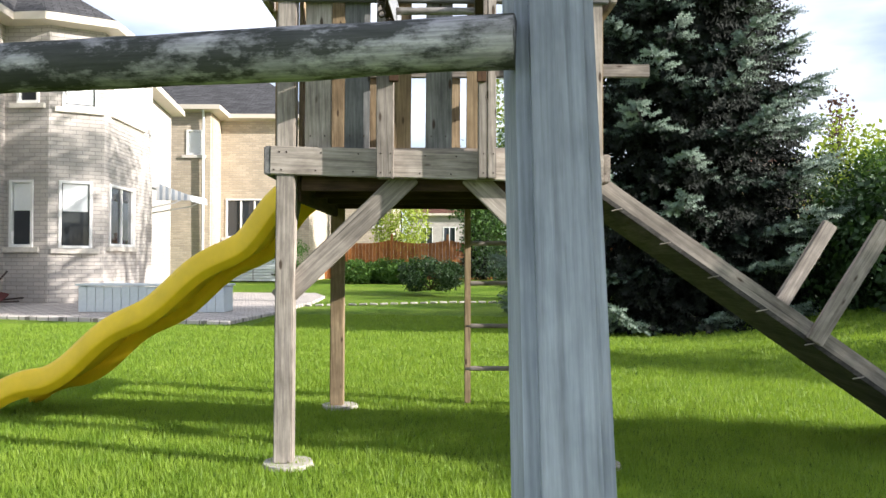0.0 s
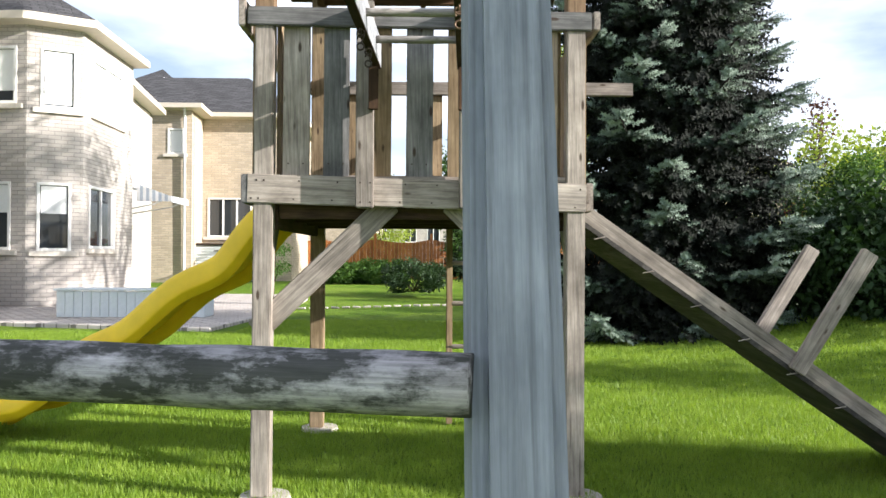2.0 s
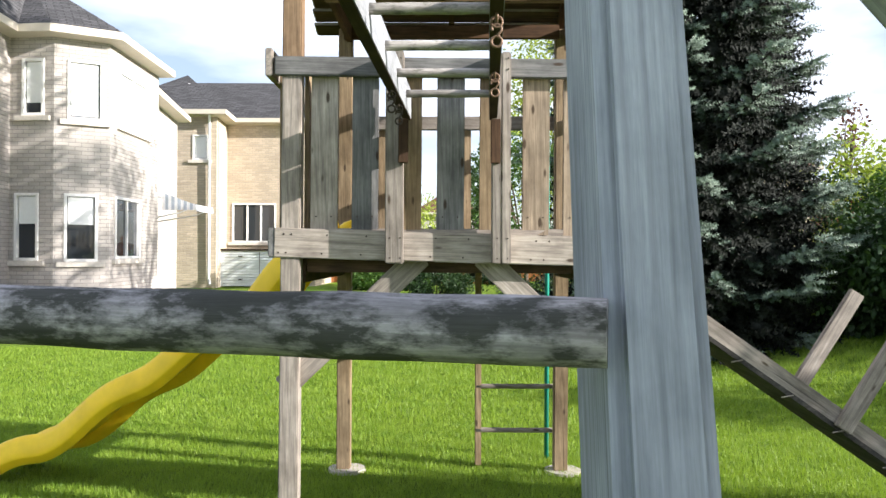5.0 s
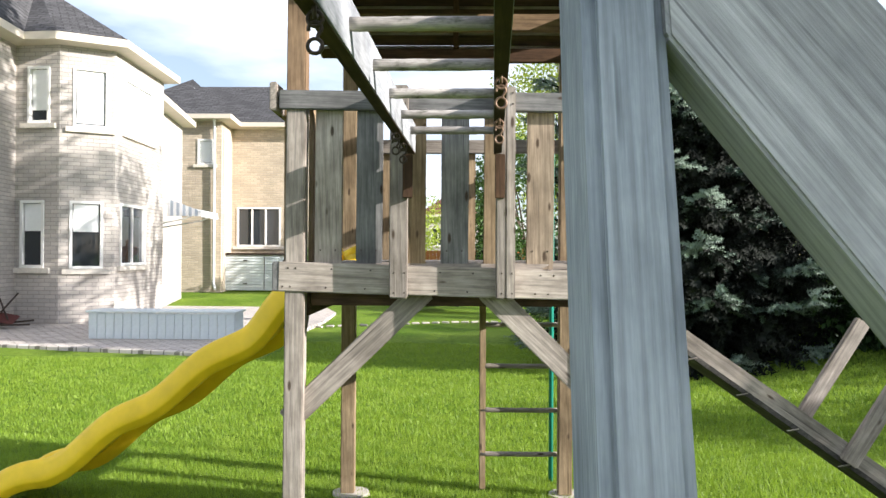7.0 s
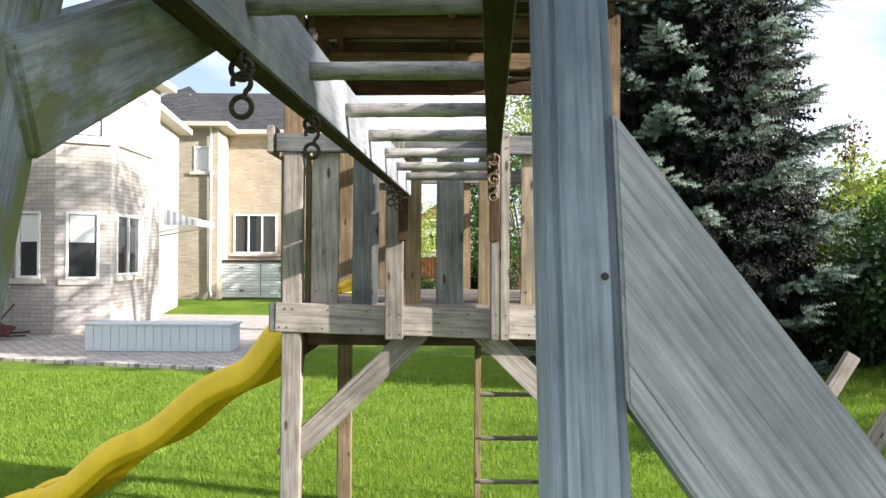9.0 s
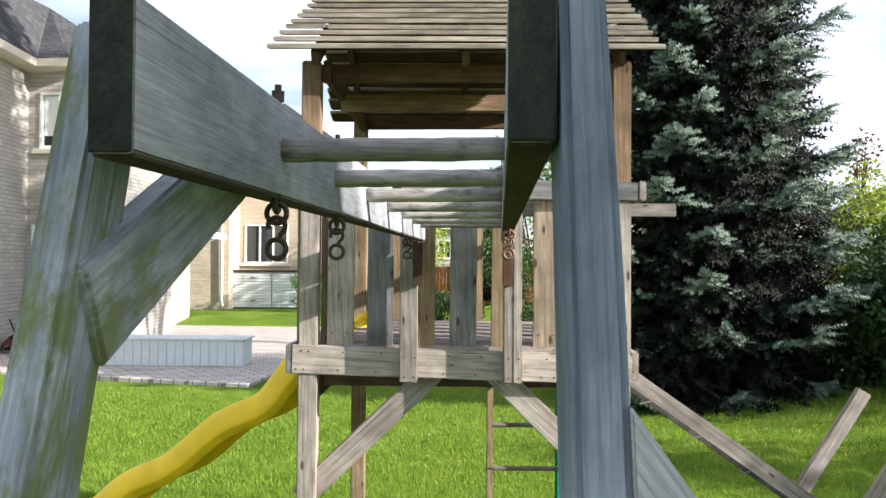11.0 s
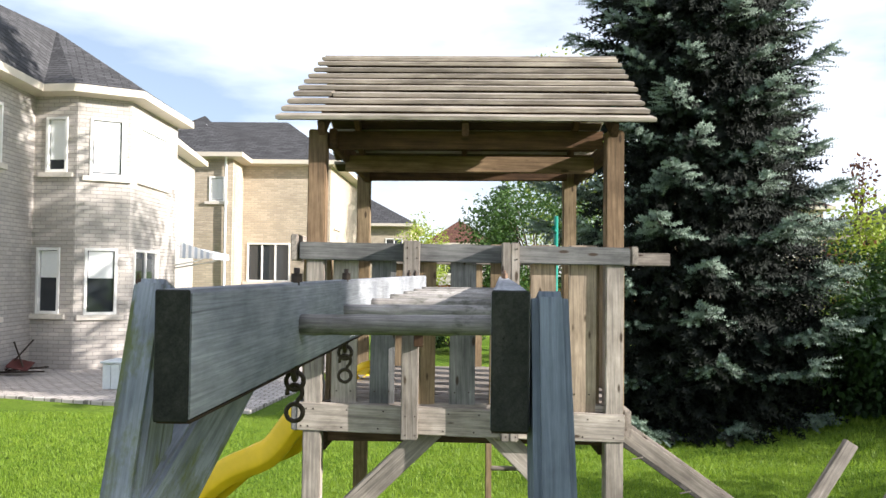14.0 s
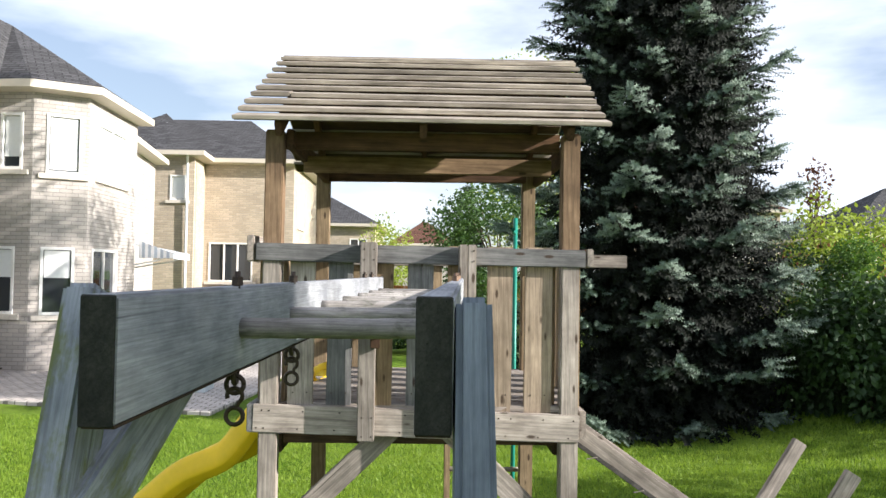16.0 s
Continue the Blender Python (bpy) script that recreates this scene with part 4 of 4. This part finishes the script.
part("seat", box_bm(0.42, 0.40, 0.03, 0.01), plain("red_brown_seat", (0.10, 0.03, 0.025), 0.6), chair, m=pose(-8.9, 15.7, 0.26, 20, 12, 10))

# low louvred storage box against the far house
shed = thing("storage_box", (-7.2, 29.2, 0.2), "low white clapboard storage box with dark lid", "storage box")
part("body", box_bm(2.5, 0.8, 1.30, 0.01), PLANTER_M, shed, m=Matrix.Translation((-7.15, 29.4, 0.85)))
for i in range(12):
    part("clapboard", box_bm(2.5, 0.025, 0.10, 0.004), PLANTER_M, shed, m=pose(-7.15, 28.980, 0.26 + i * 0.105, -14, 0, 0))
part("lid", box_bm(2.62, 0.95, 0.07, 0.01), IRON, shed, "dark weathered lid", Matrix.Translation((-7.15, 29.38, 1.54)))
for x in (-7.65, -6.2):
    for z in (0.45, 1.3):
        part("hinge", box_bm(0.16, 0.012, 0.04, 0.003), IRON, shed, m=Matrix.Translation((x, 28.955, z)))
part("door_seam", box_bm(0.02, 0.012, 1.2, 0.002), IRON, shed, m=Matrix.Translation((-6.95, 28.958, 0.85)))


# ---- foliage ----
def needle_twig():
    """A short shoot with needles standing out all round it, as thin triangles; x runs along the shoot."""
    v, f = [], []
    r = np.random.default_rng(3)
    for i in range(6):
        x0 = 0.02 + 0.98 * i / 6
        for k in range(4):
            a = 2 * np.pi * (k / 4 + 0.13 * i) + r.uniform(-0.3, 0.3)
            d = np.array([0.55, np.cos(a), np.sin(a)])
            d /= np.linalg.norm(d)
            base = np.array([x0, 0, 0])
            side = np.cross(d, [1, 0, 0])
            side /= np.linalg.norm(side)
            ln = 0.23 * (1.1 - 0.45 * i / 6)
            n = len(v)
            v += [base - side * 0.046, base + side * 0.046, base + d * ln]
            f.append([n, n + 1, n + 2])
    n = len(v)
    for k in range(3):
        a = 2 * np.pi * k / 3
        v += [np.array([0, 0.03 * np.cos(a), 0.03 * np.sin(a)])]
    v.append(np.array([1.05, 0, 0]))
    for k in range(3):
        f.append([n + k, n + (k + 1) % 3, n + 3])
    return np.array(v), np.array(f)


def leaf_pair():
    """One pointed leaf, folded along its midrib."""
    v = np.array([[0, 0, 0], [0.45, 0.30, 0.07], [1, 0, -0.05], [0.45, -0.30, 0.07]])
    return v, np.array([[0, 1, 2], [0, 2, 3]])


def trunk_part(tree, base, height, radius, lean=(0, 0), name="trunk"):
    pts = [Vector(base) + Vector((lean[0] * t + 0.05 * math.sin(5 * t), lean[1] * t, height * t)) for t in [i / 10 for i in range(11)]]
    part(name, tube_bm(pts, [radius * (1.25 - 0.25 * min(1, 8 * i / 10)) * (1 - 0.88 * i / 10) for i in range(11)], 12, 0.15), BARK, tree, smooth=True)
    return pts


def spruce(name, base, height, reach, seed, label, mat, density=1.0, whorl=0.30, twig=0.15, zlow=0.35):
    """A conifer: whorls of drooping boughs, each a flat spray of side shoots that carry needles."""
    rng = np.random.default_rng(seed)
    tree = thing(name, base, label, "tree")
    trunk_part(tree, base, height * 0.97, height * 0.017)
    places, ways, sizes, at_tip, woody = [], [], [], [], []
    z = zlow
    while z < height - 0.4:
        t = z / height
        full = reach * (1 - t) ** 0.80 * (1.0 if t > 0.06 else 0.9)
        n_b = max(7, int(12 * (1 - 0.30 * t)))
        turn = rng.uniform(0, 6.28)
        for k in range(n_b):
            az = turn + 2 * np.pi * (k + rng.uniform(-0.3, 0.3)) / n_b
            L = full * rng.uniform(0.80, 1.06)
            out = np.array([np.cos(az), np.sin(az), 0])
            side = np.array([-np.sin(az), np.cos(az), 0])
            droop = rng.uniform(0.10, 0.24) * (1 - 0.9 * t)
            z_b = z + rng.uniform(-0.05, 0.05)
            pts = []
            for s in np.linspace(0.0, 1.0, 6):
                pts.append(np.array(base) + out * L * s + np.array([0, 0, z_b - droop * L * math.sin(s * 2.2) * 0.9 + 0.10 * L * s ** 3]))
            pts = np.array(pts)
            woody.append(pts)
            n_s = int(30 * density * max(1.0, L) * (1.0 if out[1] < 0.25 else 0.30))
            for s in np.sort(rng.uniform(0.04, 1.0, n_s)):
                i = min(4, int(s * 5))
                p = pts[i] + (pts[i + 1] - pts[i]) * (s * 5 - i)
                sg = rng.choice([-1, 1])
                wid = (0.38 * (1 - s) + 0.10) * min(L, 2.2) * rng.uniform(0.6, 1.1)
                d = out * 0.75 + side * sg * 0.8 + np.array([0, 0, rng.uniform(-0.28, 0.05)])
                d /= np.linalg.norm(d)
                m = max(2, int(wid / (twig * 0.55)))
                for j in range(m):
                    q = p + d * wid * (j + 0.2) / m
                    fork = d + side * rng.uniform(-0.75, 0.75) + out * rng.uniform(-0.2, 0.6) + np.array([0, 0, rng.uniform(-0.25, 0.35)])
                    places.append(q + rng.normal(0, 0.02, 3))
                    ways.append(fork)
                    sizes.append(twig * rng.uniform(0.75, 1.3))
                    at_tip.append(s + 0.35 * (j + 1) / m + rng.uniform(-0.2, 0.2) > 0.92)
            for j in range(4):
                places.append(pts[-1] - out * 0.08 * j + rng.normal(0, 0.02, 3))
                ways.append(out + side * rng.uniform(-0.7, 0.7) + np.array([0, 0, rng.uniform(0.0, 0.4)]))
                sizes.append(twig * 1.25)
                at_tip.append(True)
        z += whorl * (1.15 - 0.55 * t) * rng.uniform(0.85, 1.15)
    # filler shoots deep inside the crown, coloured near-black to paint its shade
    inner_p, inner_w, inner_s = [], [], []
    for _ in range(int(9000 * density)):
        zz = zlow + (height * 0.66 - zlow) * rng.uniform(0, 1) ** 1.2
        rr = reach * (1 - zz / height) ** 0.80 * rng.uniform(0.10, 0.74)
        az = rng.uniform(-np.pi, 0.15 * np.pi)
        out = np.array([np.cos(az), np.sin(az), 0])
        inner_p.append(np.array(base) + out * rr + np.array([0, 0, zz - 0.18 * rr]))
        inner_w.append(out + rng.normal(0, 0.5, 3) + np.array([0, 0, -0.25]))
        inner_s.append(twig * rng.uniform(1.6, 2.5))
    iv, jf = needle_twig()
    tagged(put("inner_growth", scatter_mesh(iv, jf, np.array(inner_p), frames_from(np.array(inner_w), rng), np.array(inner_s), SHADE_NEEDLES), tree, label="near-black filler shoots painting the shade inside the crown"), kind="stuff")
    places, ways, sizes, at_tip = np.array(places), np.array(ways), np.array(sizes), np.array(at_tip)
    tv, tf = needle_twig()
    turns = frames_from(ways, rng)
    put("crown", scatter_mesh(tv, tf, places[~at_tip], turns[~at_tip], sizes[~at_tip], mat), tree)
    tagged(put("outer_growth", scatter_mesh(tv, tf, places[at_tip], turns[at_tip], sizes[at_tip], TIP_NEEDLES), tree, label="pale blue-green shoots at the bough ends"), kind="stuff")
    wv, wf, c = [], [], 0
    for pts in woody:
        for a, b in zip(pts[:-1], pts[1:]):
            r0 = 0.016
            wv += [a + [0, 0, r0], a - [r0, 0, r0], a + [r0, 0, -r0], b + [0, 0, r0 * 0.7], b - [r0 * 0.7, 0, r0 * 0.7], b + [r0 * 0.7, 0, -r0 * 0.7]]
            wf += [[c, c + 1, c + 4, c + 3], [c + 1, c + 2, c + 5, c + 4], [c + 2, c, c + 3, c + 5]]
            c += 6
    tagged(put("bough_wood", raw_mesh(np.array(wv), np.array(wf), DARK_BARK), tree, label="thin bare boughs inside the crown"), kind="stuff")
    return tree


def leafy(name, base, size, seed, label, mat, leaf=0.07, n_clumps=60, per=90, trunk_h=0.0, category="shrub", droop=0.0, shape=1.0, limbs=7):
    """Broad-leaved shrub or tree: limbs from a stem, clumps of leaves at their ends with gaps between."""
    rng = np.random.default_rng(seed)
    base = np.array(base, float)
    plant = thing(name, tuple(base), label, category)
    sx, sy, sz = size
    h0 = trunk_h
    top = h0 + sz
    if trunk_h > 0.5:
        trunk_part(plant, tuple(base), h0 + sz * 0.7, 0.035 + 0.02 * top * 0.5)
    centres = []
    while len(centres) < n_clumps:
        p = rng.uniform(-1, 1, 3)
        r = np.linalg.norm(p)
        if r > 1 or r < 0.45:
            continue
        p = p / r * (0.55 + 0.45 * r ** 0.5) * rng.uniform(0.75, 1.08)
        if p[2] < -0.9:
            continue
        w = 1 - (1 - shape) * max(0, p[2])
        centres.append(base + np.array([p[0] * sx * w, p[1] * sy * w, h0 + sz * (p[2] + 1) / 2]))
    centres = np.array(centres)
    for k in range(limbs):
        c = centres[rng.integers(len(centres))]
        b0 = base + np.array([0, 0, h0 * 0.75 + 0.02])
        mid = (b0 + c) / 2 + np.array([0, 0, 0.12 * sz])
        part("limb", tube_bm([b0, mid, c], [0.012 + 0.006 * top, 0.008 + 0.004 * top, 0.006], 7), BARK, plant, smooth=True)
    n = n_clumps * per
    idx = rng.integers(0, n_clumps, n)
    cr = (sx + sy + sz) / 3 * 0.30
    off = rng.normal(0, 1, (n, 3))
    off /= np.linalg.norm(off, axis=1, keepdims=True)
    off *= (cr * rng.uniform(0.2, 1.0, n) ** 0.6)[:, None]
    off[:, 2] *= 0.75
    if droop:
        hang = rng.uniform(0, 1, n) ** 3
        off[:, 2] -= droop * hang
        off[:, :2] *= (1 - 0.6 * hang)[:, None]
    places = centres[idx] + off
    places[:, 2] = np.maximum(places[:, 2], base[2] + 0.03)
    ways = off / cr + rng.normal(0, 0.5, (n, 3)) + np.array([0, 0, -0.25])
    tv, tf = leaf_pair()
    put("crown", scatter_mesh(tv, tf, places, frames_from(ways, rng), leaf * rng.uniform(0.6, 1.3, n), mat), plant)
    return plant


spruce("spruce_tree", (3.42, 12.0, float(ground_z(3.42, 12.0))), 15.0, 2.70, 11, "tall blue-green spruce with drooping needled boughs", NEEDLES, 1.0, 0.58, 0.205, 0.35)

gz = lambda x, y: float(ground_z(x, y))
# dark shrubs along the boundary
leafy("shrub", (6.2, 10.7, gz(6.2, 10.7)), (1.25, 1.2, 1.75), 21, "dark green shrub with hanging branches at the lawn's edge", LEAF_DARK, 0.11, 90, 150, droop=0.5, shape=0.8)
leafy("shrub", (8.2, 11.8, gz(8.2, 11.8)), (1.6, 1.4, 1.9), 22, "dark green shrub with hanging branches at the lawn's edge", LEAF_DARK, 0.11, 90, 150, droop=0.4, shape=0.8)
leafy("shrub", (6.2, 13.4, gz(6.2, 13.4)), (1.4, 1.2, 2.2), 23, "dense dark shrub behind the spruce", LEAF_DARK, 0.08, 70, 120)
leafy("shrub", (7.9, 14.9, gz(7.9, 14.9)), (1.3, 1.2, 3.2), 24, "sunlit yellow-green leafy shrub", LEAF_LIME, 0.10, 60, 110)
leafy("shrub", (9.6, 15.4, gz(9.6, 15.4)), (1.6, 1.4, 2.9), 25, "sunlit yellow-green leafy shrub", LEAF_LIME, 0.10, 60, 110)
leafy("cedar", (7.33, 13.2, gz(7.33, 13.2)), (0.75, 0.7, 2.47), 26, "pointed green cedar among the shrubs", LEAF_MID, 0.06, 90, 150, shape=0.2)
leafy("sapling", (9.9, 20.0, 0.4), (0.30, 0.30, 1.9), 27, "thin bronze-leaved young tree", LEAF_RED, 0.12, 14, 22, trunk_h=3.0, category="tree")
# garden at the end of the lawn
leafy("shrub", (-0.35, 22.0, 0.16), (0.85, 0.75, 0.82), 31, "rounded dark green shrub on the far lawn", LEAF_DARK, 0.07, 60, 130)
for i, (x, y) in enumerate(((-3.0, 27.5), (-2.1, 27.8), (-1.3, 27.4))):
    leafy("shrub", (x, y, 0.2), (0.7, 0.6, 0.72), 32 + i, "leafy bright green hedge plant before the fence", LEAF_MID, 0.11, 40, 80)
leafy("shrub", (2.3, 20.0, 0.15), (1.3, 1.0, 1.5), 36, "dark mixed shrubs beside the spruce", LEAF_DARK, 0.07, 60, 110)
leafy("shrub", (-5.2, 27.2, 0.2), (0.5, 0.5, 1.7), 37, "slim green shrub beside the far house", LEAF_MID, 0.07, 30, 80)
leafy("shrub", (1.55, 14.8, 0.05), (0.5, 0.4, 0.55), 38, "small blue-green shrub at the lawn's edge", LEAF_MID, 0.05, 30, 80)
leafy("maple_tree", (2.6, 27.5, 0.2), (2.4, 2.0, 4.2), 41, "leafy green tree beyond the garden", LEAF_DEEP, 0.13, 90, 120, trunk_h=1.0, category="tree")
leafy("maple_tree", (4.5, 34.0, 0.2), (2.2, 2.0, 8.6), 42, "tall light green tree beyond the garden", LEAF_LIME, 0.16, 90, 110, trunk_h=2.5, category="tree")
leafy("maple_tree", (-2.2, 42.0, 0.2), (1.2, 1.2, 4.2), 43, "light green tree between the far houses", LEAF_LIME, 0.15, 50, 90, trunk_h=0.6, category="tree")
spruce("small_conifer", (1.7, 33.0, 0.2), 6.2, 1.1, 44, "small dark conifer beyond the fence", NEEDLES, 0.5, 0.4, 0.2)
# unseen shrubs on the sunny side, added to throw shadow bands across the lawn
leafy("shrub", (8.8, 1.85, 0), (0.95, 0.85, 4.0), 52, "unseen leafy shrub added to throw shadow on the lawn", LEAF_DARK, 0.11, 80, 170)
leafy("shrub", (9.3, 5.6, 0.25), (1.1, 1.0, 3.0), 53, "unseen leafy shrub added to throw shadow on the lawn", LEAF_DARK, 0.10, 55, 110)
leafy("shrub", (10.4, 8.4, 0.4), (1.1, 1.1, 3.2), 54, "unseen leafy shrub added to throw shadow on the lawn", LEAF_DARK, 0.10, 60, 120)
leafy("shrub", (11.4, 10.2, 0.4), (1.2, 1.1, 3.3), 55, "unseen leafy shrub added to throw shadow on the lawn", LEAF_DARK, 0.10, 60, 120)
# unseen tall tree behind the camera, added to shade the near legs and beams
leafy("shade_tree", (11.1, -2.75, 0), (1.15, 1.0, 3.2), 51, "unseen leafy tree added to shade the near beams", LEAF_MID, 0.14, 90, 150, trunk_h=4.3, category="tree")

# unseen trees added so that their raised crowns shade the house's lower storey
for x, y, zc, sd in ((13.6, 10.5, 8.9, 57), (13.2, 12.9, 8.7, 58)):
    leafy("shade_tree", (x, y, 0.3), (1.5, 1.75, 3.3), sd, "unseen leafy tree, its high crown added to shade the house", LEAF_MID, 0.15, 42, 60, trunk_h=zc, category="tree")

# ---- fence at the end of the garden ----
FENCE_M = wood("cedar_fence", (0.50, 0.20, 0.065), (0.34, 0.13, 0.045), knots=False)
fence = thing("fence", (0, 34, 0.2), "orange-brown cedar board fence across the garden's end", "fence")
for i in range(110):
    x = -7.0 + i * 0.15
    bay = int((x + 7.0) / 2.4)
    u = ((x + 7.0) / 2.4 - bay) * 2 - 1
    h = 1.72 - 0.16 * (1 - u * u)
    put("board", mesh_of(box_bm(h, 0.02, 0.142, 0.003), FENCE_M), fence, beam_pose((x, 34.0, 0.15), (x, 34.0, 0.15 + h), (1, 0, 0)))
for i in range(8):
    x = -7.0 + i * 2.4
    put("post", mesh_of(box_bm(1.95, 0.1, 0.1, 0.01), FENCE_M), fence, beam_pose((x, 33.95, 0.15), (x, 33.95, 2.1), (1, 0, 0)))


# ---- houses beyond ----
def far_house(x0, x1, y0, y1, eave, ridge, wall_mat, roof_mat, label, wins):
    h = thing("house", ((x0 + x1) / 2, (y0 + y1) / 2, 0), label, "house")
    pts = [(x0, y0), (x1, y0), (x1, y1), (x0, y1)]
    holes = {0: wins, 1: [], 2: [], 3: []}
    for i in range(4):
        uv_part("wall", wall_with_holes(pts[i], pts[(i + 1) % 4], 0, eave - 0.1, holes[i]), wall_mat, h)
    for u0, u1, z0, z1 in wins:
        window(h, pts[0], pts[1], u0, u1, z0, z1, panes=2)
    part("interior", prism_bm([(x0 + 0.4, y0 + 0.4), (x1 - 0.4, y0 + 0.4), (x1 - 0.4, y1 - 0.4), (x0 + 0.4, y1 - 0.4)], 0.05, eave - 0.3), UNLIT_ROOM, h, "solid block behind the windows, near-black to paint unlit rooms")
    off = eave_band(h, pts + [pts[0]], eave, 0.4)
    e = [Vector((x0 - 0.4, y0 - 0.4, eave)), Vector((x1 + 0.4, y0 - 0.4, eave)), Vector((x1 + 0.4, y1 + 0.4, eave)), Vector((x0 - 0.4, y1 + 0.4, eave))]
    cy, w = (y0 + y1) / 2, (y1 - y0) / 2
    k = min(w, (x1 - x0) / 2 - 0.2)
    ra, rb = Vector((x0 + k, cy, ridge)), Vector((x1 - k, cy, ridge))
    for q in ((e[0], e[1], rb, ra), (e[2], e[3], ra, rb), (e[1], e[2], rb), (e[3], e[0], ra)):
        roof_slope(h, q, roof_mat)
    return h


RED_BRICK = brick_mat("red_brick", (0.34, 0.10, 0.07), (0.26, 0.08, 0.06), (0.4, 0.35, 0.3))
far_house(-9.6, -2.95, 45.0, 54.0, 5.0, 7.0, BRICK_B, SHINGLE, "pale brick house beyond the gardens", [(5.2, 6.2, 2.9, 4.2)])
far_house(-2.6, 2.2, 62.0, 70.0, 4.6, 6.6, BRICK_A, SHINGLE_RED, "distant house with a red-brown shingle roof", [(0.8, 1.8, 2.2, 3.6), (2.6, 3.6, 2.2, 3.6)])
far_house(9.5, 16.3, 36.0, 44.0, 5.4, 7.6, BRICK_B, SHINGLE_RED, "tan house with brown roof beyond the spruce", [(4.6, 5.6, 3.2, 4.6)])
far_house(19.5, 28.5, 36.0, 44.0, 4.3, 7.0, RED_BRICK, SHINGLE, "red brick house with dark roof beyond the shrubs", [(0.5, 1.3, 2.6, 3.9)])

# stone edging along the far end of the lawn
edging = thing("lawn_edging", (0, 17.5, 0.05), "curved line of pale stones edging the lawn", "edging")
rs = random.Random(8)
for i in range(26):
    u = i / 25
    x, y = -2.9 + 5.6 * u, 17.0 + 1.1 * math.sin(u * 3.0) + 0.4 * u
    part("stone", box_bm(0.17, 0.08, 0.045, 0.012), CONCRETE, edging, m=pose(x, y, gz(x, y) + 0.02, rs.uniform(-5, 5), rs.uniform(-5, 5), rs.uniform(-25, 25)))


# ---- grass ----
def grass(name, n, area, seed, h, w, label):
    rng = np.random.default_rng(seed)
    x0, x1, y0, y1 = area
    y = y0 + (y1 - y0) * rng.uniform(0, 1, n)
    half = np.minimum(0.60 * y + 0.25, x1)
    x = rng.uniform(-1, 1, n) * half
    keep = ~((x < -2.85) & (y > 11.9))
    x, y = x[keep], y[keep]
    z = ground_z(x, y)
    tuft = 0.75 + 0.5 * np.sin(x * 5.1 + np.sin(y * 3.7)) * np.sin(y * 4.3 + 1.3 * np.sin(x * 2.9))
    hh = h * rng.uniform(0.5, 1.25, len(x)) * (0.75 + 0.35 * tuft)
    az = rng.uniform(0, 2 * np.pi, len(x))
    bend = rng.uniform(0.1, 0.75, len(x)) * hh
    dx, dy = np.cos(az), np.sin(az)
    a = np.stack([x - dy * w, y + dx * w, z], -1)
    b = np.stack([x + dy * w, y - dx * w, z], -1)
    az2 = az + rng.uniform(-0.7, 0.7, len(x))
    c = np.stack([x + np.cos(az2) * bend, y + np.sin(az2) * bend, z + hh], -1)
    v = np.stack([a, b, c], 1).reshape(-1, 3)
    f = np.arange(len(v)).reshape(-1, 3)
    return tagged(put(name, raw_mesh(v, f, GRASS_BLADE)), label, "grass", kind="stuff")


grass("grass", 230000, (-4.4, 4.4, 2.3, 6.8), 61, 0.036, 0.0024, "short mown green grass blades on the lawn")
grass("grass", 190000, (-8, 9, 6.8, 14.0), 62, 0.038, 0.0040, "short mown green grass blades farther off")
